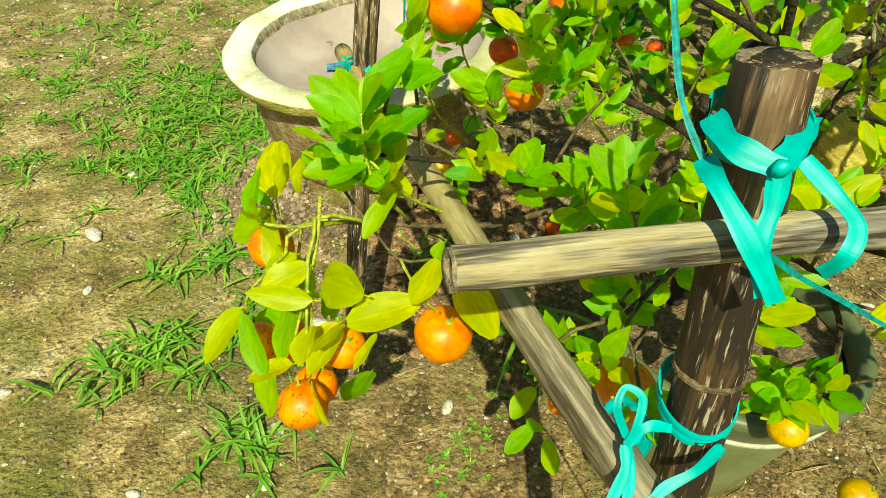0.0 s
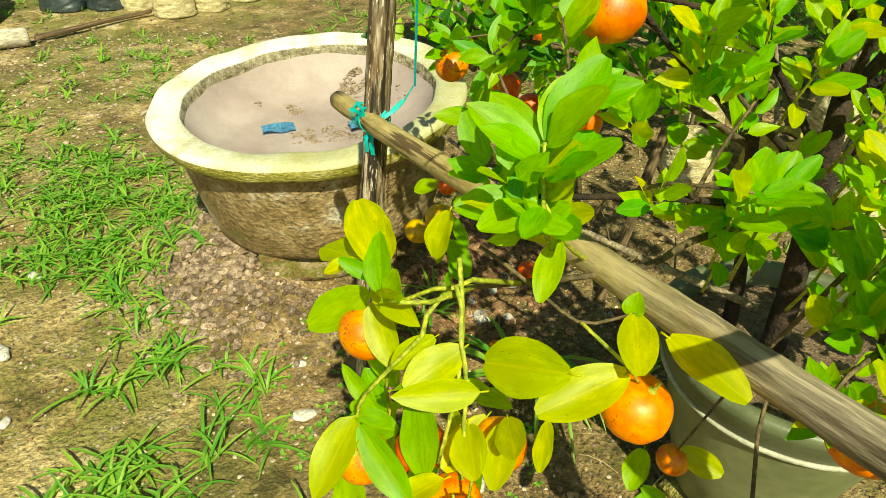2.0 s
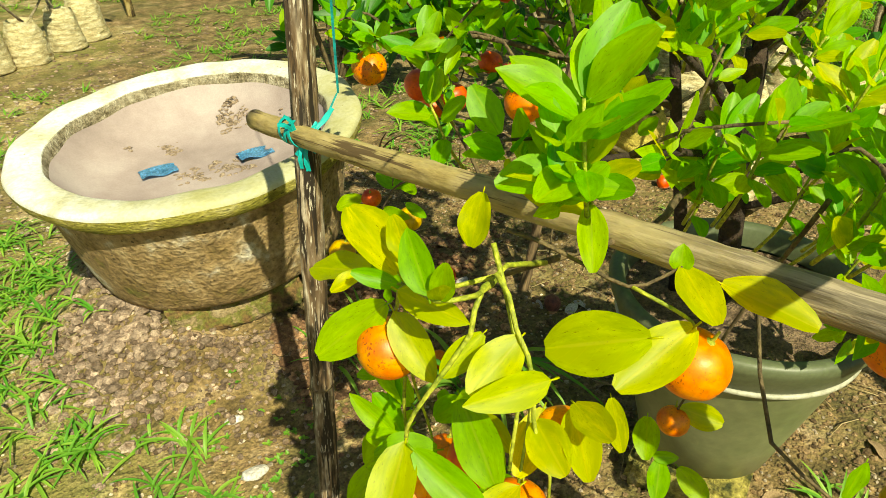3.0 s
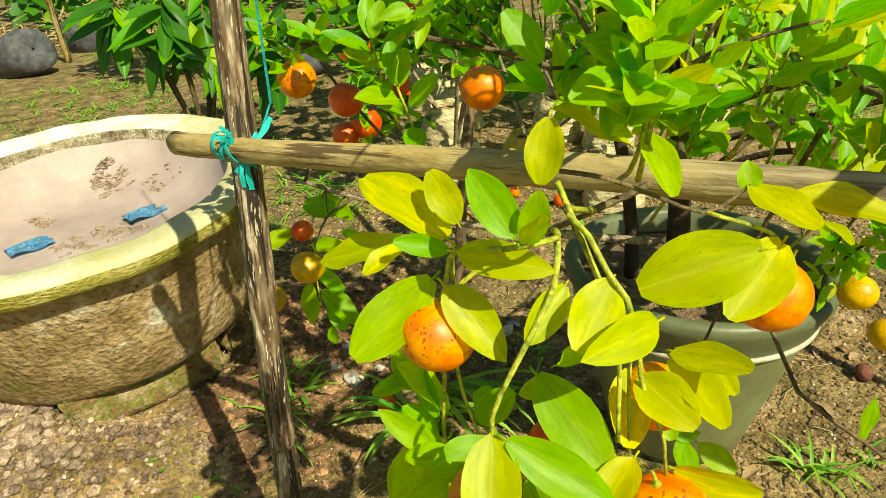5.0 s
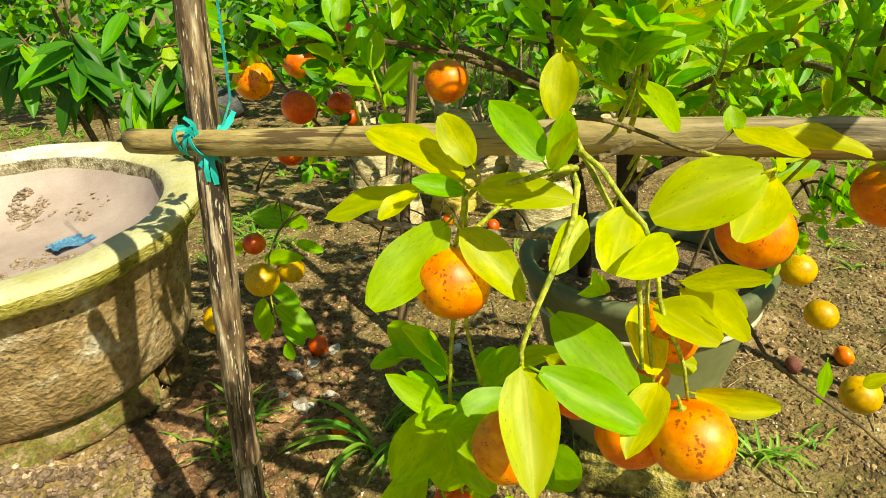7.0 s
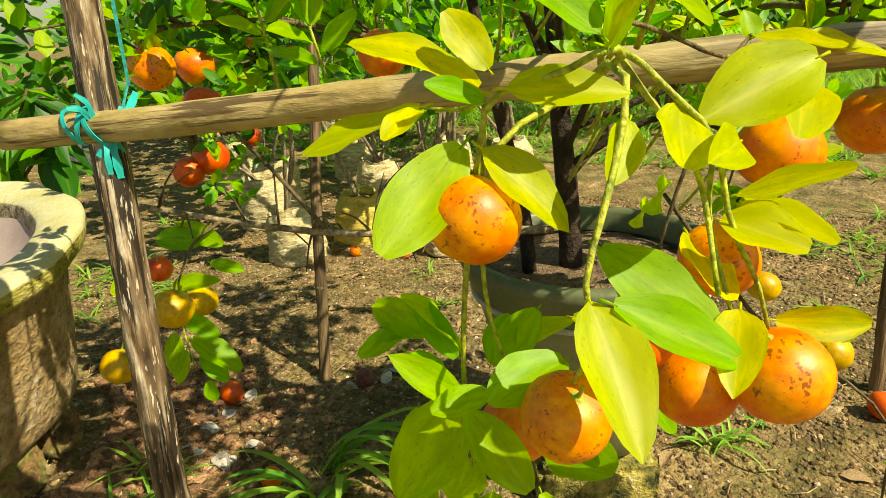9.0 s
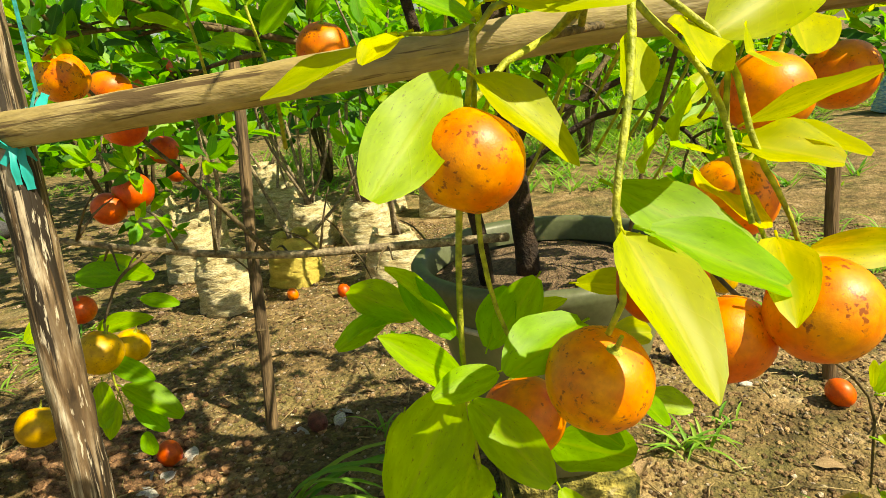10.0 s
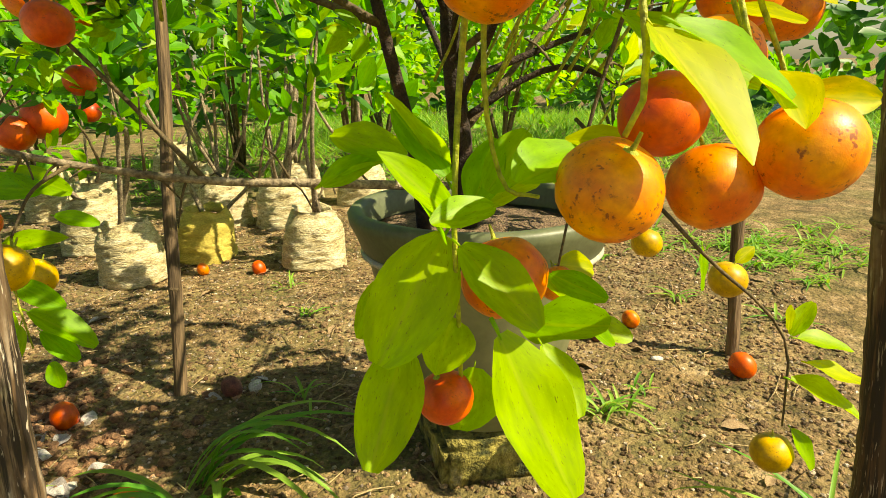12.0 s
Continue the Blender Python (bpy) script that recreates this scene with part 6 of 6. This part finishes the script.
def build_grass():
    rnd = random.Random(9)
    lm = LeafMass()
    patches = ((-1.366, 2.567, .42, .35, 170), (-1.007, 2.434, .22, .3, 110), (-1.034, 1.983, .30, .16, 80), (-0.857, 2.221, .16, .3, 70), (-0.706, 1.931, .14, .16, 40),
               (-0.735, 1.035, .18, .12, 30), (-0.337, 0.795, .16, .06, 26), (-0.605, 1.455, .12, .07, 26), (-0.599, 1.103, .18, .07, 30), (-0.733, 2.311, .10, .3, 40), (-0.40, 1.34, .04, .05, 9), (-0.46, 1.25, .05, .04, 9), (-0.77, 1.39, .06, .03, 8), (-0.68, 1.64, .05, .06, 10),
               (-0.766, 1.765, .08, .10, 14), (-1.640, 1.764, .5, .5, 60), (0.03, 1.46, .10, .05, 10), (1.95, 0.1, .3, .4, 190), (0.75, 2.6, .2, .3, 60))
    for x, y, sx, sy, n in patches:
        for _ in range(int(n * 0.38)):
            gx, gy = x + rnd.gauss(0, sx * 0.65), y + rnd.gauss(0, sy * 0.65)
            turn = rnd.uniform(0, 6.28)
            for k in range(rnd.randrange(6, 11)):
                arch(lm, (gx + rnd.gauss(0, 0.012), gy + rnd.gauss(0, 0.012), height(gx, gy) + 0.001), turn + k * 0.75 + rnd.gauss(0, 0.3), rnd.uniform(0.045, 0.125), rnd.uniform(0.006, 0.010), rnd.uniform(0.25, 0.95), rnd.uniform(0.5, 1.7))
    lm.build("grass", M_GRASS, None, "patches of creeping green crabgrass on the soil")
    lm = LeafMass()
    for x, y, n, ln, w in ((0.66, 0.57, 12, 0.13, 0.008), (0.70, 0.54, 8, 0.10, 0.008),
                           (1.04, 1.42, 10, 0.09, 0.008), (1.26, 1.59, 9, 0.08, 0.007), (-0.03, 1.41, 12, 0.14, 0.011), (0.05, 1.45, 9, 0.15, 0.010), (0.35, 0.22, 9, 0.25, 0.009), (0.33, 0.26, 7, 0.30, 0.009), (0.78, 0.50, 7, 0.06, 0.008), (0.60, 1.20, 7, 0.10, 0.008)):
        for k in range(n):
            a = 2.4 * k + rnd.uniform(-0.5, 0.5)
            arch(lm, (x + rnd.gauss(0, 0.012), y + rnd.gauss(0, 0.012), height(x, y) - 0.004), a, ln * rnd.uniform(0.55, 1.15), w * rnd.uniform(0.7, 1.15), rnd.uniform(0.5, 1.25), rnd.uniform(0.6, 2.1))
    # a large tuft whose blades arch two ways
    for x, y, n, ln, turn in ((0.26, 1.23, 11, 0.37, -1.5), (0.19, 1.22, 8, 0.22, 2.5), (0.24, 1.18, 6, 0.20, -2.6)):
        for k in range(n):
            arch(lm, (x + rnd.gauss(0, 0.014), y + rnd.gauss(0, 0.014), height(x, y) - 0.004), turn + rnd.gauss(0, 0.45), ln * rnd.uniform(0.65, 1.1), 0.016 * rnd.uniform(0.75, 1.15), rnd.uniform(0.8, 1.35), rnd.uniform(1.3, 2.1))
    lm.build("grass_tufts", M_GRASS, None, "loose tufts of taller green grass blades")
    lm = LeafMass()
    for _ in range(2600):
        x, y = rnd.uniform(-3, 5.5), rnd.uniform(2.9, 8.5)
        if noise.noise(Vector((x * 0.9, y * 0.9, 4))) < -0.02:
            continue
        tuft(lm, x, y, 6, 0.09, 0.010, rnd, 0.45)
    for _ in range(2600):
        x, y = rnd.uniform(3.0, 8.5), rnd.uniform(-3.5, 4.5)
        if x < 5.9 and abs(y + 0.75) < 0.55:
            continue
        tuft(lm, x, y, 6, 0.30 if x > 4 else 0.14, 0.014, rnd, 0.2)
    lm.build("far_grass", M_GRASS, None, "sunlit far grass between the beds")


build_grass()


def build_clods():
    rnd = random.Random(14)
    base = bmesh.new()
    bmesh.ops.create_icosphere(base, subdivisions=1, radius=1.0)
    base.verts.ensure_lookup_table()
    bv = [v.co.copy() for v in base.verts]
    bf = [tuple(v.index for v in f.verts) for f in base.faces]
    base.free()

    def scatter(name, n, where, size, material, label, flat=0.65, sunk=0.28):
        v, f = [], []
        for _ in range(n):
            p = where()
            if p is None:
                continue
            x, y = p
            r = size * rnd.uniform(0.4, 1.0) ** 1.6 * 1.4
            rot = Euler((rnd.uniform(0, 6), rnd.uniform(0, 6), rnd.uniform(0, 6))).to_matrix()
            z = height(x, y) + r * sunk
            n0 = len(v)
            sx, sy = rnd.uniform(0.7, 1.4), rnd.uniform(0.7, 1.2)
            for q in bv:
                w = rot @ q * rnd.uniform(0.75, 1.15)
                v.append((x + w.x * r * sx, y + w.y * r * sy, z + w.z * r * flat))
            f += [tuple(n0 + i for i in t) for t in bf]
        me = bpy.data.meshes.new(name)
        me.from_pydata(v, [], f)
        o = mesh_part(name, me, material, None, "", smooth=False)
        tagged(o, label, "soil", kind="stuff")

    def shade():
        x, y = rnd.uniform(-0.1, 2.4), rnd.uniform(0.0, 2.7)
        return (x, y) if math.hypot(x - POT.x, y - POT.y) > 0.12 else None

    def left():
        return rnd.uniform(-1.6, 0.0), rnd.uniform(0.6, 2.6)

    def far():
        return rnd.uniform(-2.2, 3.5), rnd.uniform(2.4, 5.5)

    def open_far():
        return rnd.uniform(-2.6, -0.3), rnd.uniform(2.3, 4.4)

    def by_pot():
        a, d = rnd.uniform(3.3, 5.05), 0.36 + abs(rnd.gauss(0, 0.15))
        return -0.16 + d * math.cos(a) * 1.05, 1.92 + d * math.sin(a)

    def heap():
        return -0.50 + rnd.gauss(0, 0.085), 1.70 + rnd.gauss(0, 0.13)

    def by_slab():
        a, d = rnd.uniform(4.7, 6.2), 0.36 + abs(rnd.gauss(0, 0.16))
        return -0.16 + d * math.cos(a) * 1.05, 1.92 + d * math.sin(a)

    scatter("soil_clods", 27000, shade, 0.0060, M_CLOD, "loose crumbled brown soil clods under the tree", 0.6, 0.2)
    scatter("grit", 3500, left, 0.0045, M_PALE, "pale grit on the mossy open ground")
    scatter("soil_crumbs", 3600, left, 0.0050, M_CLOD, "fine soil crumbs on bare ground")
    scatter("large_clods", 420, shade, 0.0105, M_CLOD, "larger broken clods of brown soil")
    scatter("pebbles", 7500, shade, 0.0042, M_PALE, "pale grit and dry crumbs scattered under the tree")
    scatter("gravel", 1500, by_pot, 0.0068, M_GRAVEL, "pale pinkish gravel heaped by the planter", 0.8, 0.45)
    scatter("coarse_gravel", 620, heap, 0.0125, M_PINK, "coarse pinkish gravel in a heap by the planter", 0.75, 0.42)
    scatter("red_clods", 1900, by_slab, 0.0125, M_REDCLOD, "reddish brown earth clods beside the footing")
    scatter("pale_litter", 2600, open_far, 0.0085, M_PALE, "pale dry leaf litter scattered on the open ground", 0.5)
    scatter("leaf_litter", 6000, far, 0.0095, M_GRAVEL, "pale dry litter on the far ground", 0.5)
    # small round-leaved weeds between gravel and post
    lm = LeafMass()
    for wx, wy in ((-0.388, 1.394), (-0.352, 1.317), (-0.186, 1.309), (-0.261, 1.18), (-0.401, 1.146), (-0.283, 1.145), (-0.228, 1.055), (-0.22, 1.24), (-0.33, 1.08), (-0.30, 1.44), (0.074, 0.836), (0.113, 0.866), (0.06, 0.78), (0.053, 0.74), (0.19, 1.05), (0.16, 0.98)):
        for _ in range(7):
            x, y = wx + rnd.gauss(0, 0.03), wy + rnd.gauss(0, 0.03)
            c = Vector((x, y, height(x, y) + 0.004))
            for k in range(rnd.randrange(3, 7)):
                a = rnd.uniform(0, 6.28)
                ln = rnd.uniform(0.006, 0.013)
                lm.add(c, c + Vector((math.cos(a) * ln, math.sin(a) * ln, rnd.uniform(0.0, 0.007))), ln * 0.7, (0, 0, 1), SMALL[k % 3])
    lm.build("weeds", M_GRASS, None, "tiny round-leaved green weeds on the soil")
    # thin dry straws and twig ends lying about under the tree
    bm = bmesh.new()
    for _ in range(420):
        x, y = rnd.uniform(-0.1, 2.2), rnd.uniform(0.1, 2.6)
        if math.hypot(x - POT.x, y - POT.y) < 0.14:
            continue
        a, ln = rnd.uniform(0, 6.28), rnd.uniform(0.015, 0.055)
        d = Vector((math.cos(a), math.sin(a), rnd.uniform(-0.05, 0.12))) * ln
        p = Vector((x, y, height(x, y) + 0.006))
        tube(bm, [p - d, p + Vector((rnd.gauss(0, 0.004), rnd.gauss(0, 0.004), 0.002)), p + d], [0.0012, 0.0014, 0.0008], 4)
    tagged(part("straw_litter", bm, M_STRAW), "thin dry straws and twig ends on the soil", "litter", kind="stuff")


build_clods()

# ---- small things on the ground ----


def stone(x, y, r, mat=None, label="pale stone lying on the soil"):
    t = thing("stone", label, "stone", (x, y, height(x, y)), "stones on the soil")
    bm = bmesh.new()
    bmesh.ops.create_icosphere(bm, subdivisions=2, radius=1.0)
    for v in bm.verts:
        v.co = v.co * (1 + 0.25 * noise.noise(v.co * 1.5 + Vector((x * 9, y * 9, 0))))
        v.co = Vector((v.co.x * r * 1.4, v.co.y * r * 0.8, v.co.z * r * 0.45 + r * 0.2))
    o = part("stone", bm, mat or M_STONE, t)
    o.rotation_euler.z = x * 31


for x, y, r in ((-1.040, 1.567, .028), (-0.962, 1.328, .014), (-1.044, 1.903, .022), (0.04, 0.94, .016), (-1.012, 0.970, .016), (-0.307, 1.363, .016), (-0.304, 1.204, .022), (0.19, 1.44, .02), (-0.614, 0.717, .012), (-0.346, 0.745, .018), (0.17, 1.50, .014), (0.42, 1.60, .02), (1.22, 1.3, .018), (0.97, 0.45, .012), (0.25, 1.55, .022), (0.62, 1.33, .02)):
    stone(x, y, r)

FALLEN = "overripe orange fallen on the soil"
for x, y, r, mat, lab in ((1.06, 0.60, .022, M_BROWNFRUIT, "shrivelled brown fruit on the soil"), (1.17, 0.51, .026, M_ORANGE, FALLEN), (0.381, 1.618, .030, M_RED, FALLEN), (0.19, 1.31, .024, M_ORANGE, FALLEN), (0.575, 1.36, .026, M_BROWNFRUIT, "dark rotting fruit on the soil"), (0.92, 0.27, .032, M_RED, FALLEN), (1.38, 1.76, .028, M_RED, FALLEN), (1.33, 1.95, .024, M_ORANGE, FALLEN)):
    orange((x, y, height(x, y) + r * 0.8), r, mat, lab, 0.85, (1.0, 0.7, 0.2), "fallen fruit", "fallen_orange", False)


def dry_leaf(x, y, s, turn, mat=None, label="curled dry brown leaf on the soil"):
    t = thing("dry_leaf", label, "leaf", (x, y, height(x, y) + 0.004), "dry leaves")
    ob = new("blade", leaf_data(3, 0.6 if mat else 0.5, mat or M_DRYLEAF))
    ob.parent = t
    ob.scale = (s, s, s)
    ob.rotation_euler = (0.1, 0.2, turn)


rng = random.Random(33)
for _ in range(46):
    dry_leaf(rng.uniform(-0.2, 1.9), rng.uniform(0.1, 2.0), rng.uniform(0.03, 0.06), rng.uniform(0, 6))

for x, y, s, turn in ((0.36, 1.652, 0.085, 0.5), (0.33, 1.62, 0.06, 2.1), (0.186, 1.429, 0.055, 1.2), (0.195, 1.47, 0.06, 2.8), (0.251, 1.447, 0.04, 4.0), (0.66, 1.32, 0.05, 0.3), (0.90, 1.97, 0.06, 1.0), (0.545, 1.41, 0.04, 3.3), (0.30, 1.56, 0.05, 5.0), (-0.33, 0.86, 0.05, 1.0), (0.42, 1.72, 0.05, 2.2), (0.13, 1.53, 0.05, 4.4)):
    dry_leaf(x, y, s, turn, M_GREYLEAF, "bleached grey curled leaf on the soil")
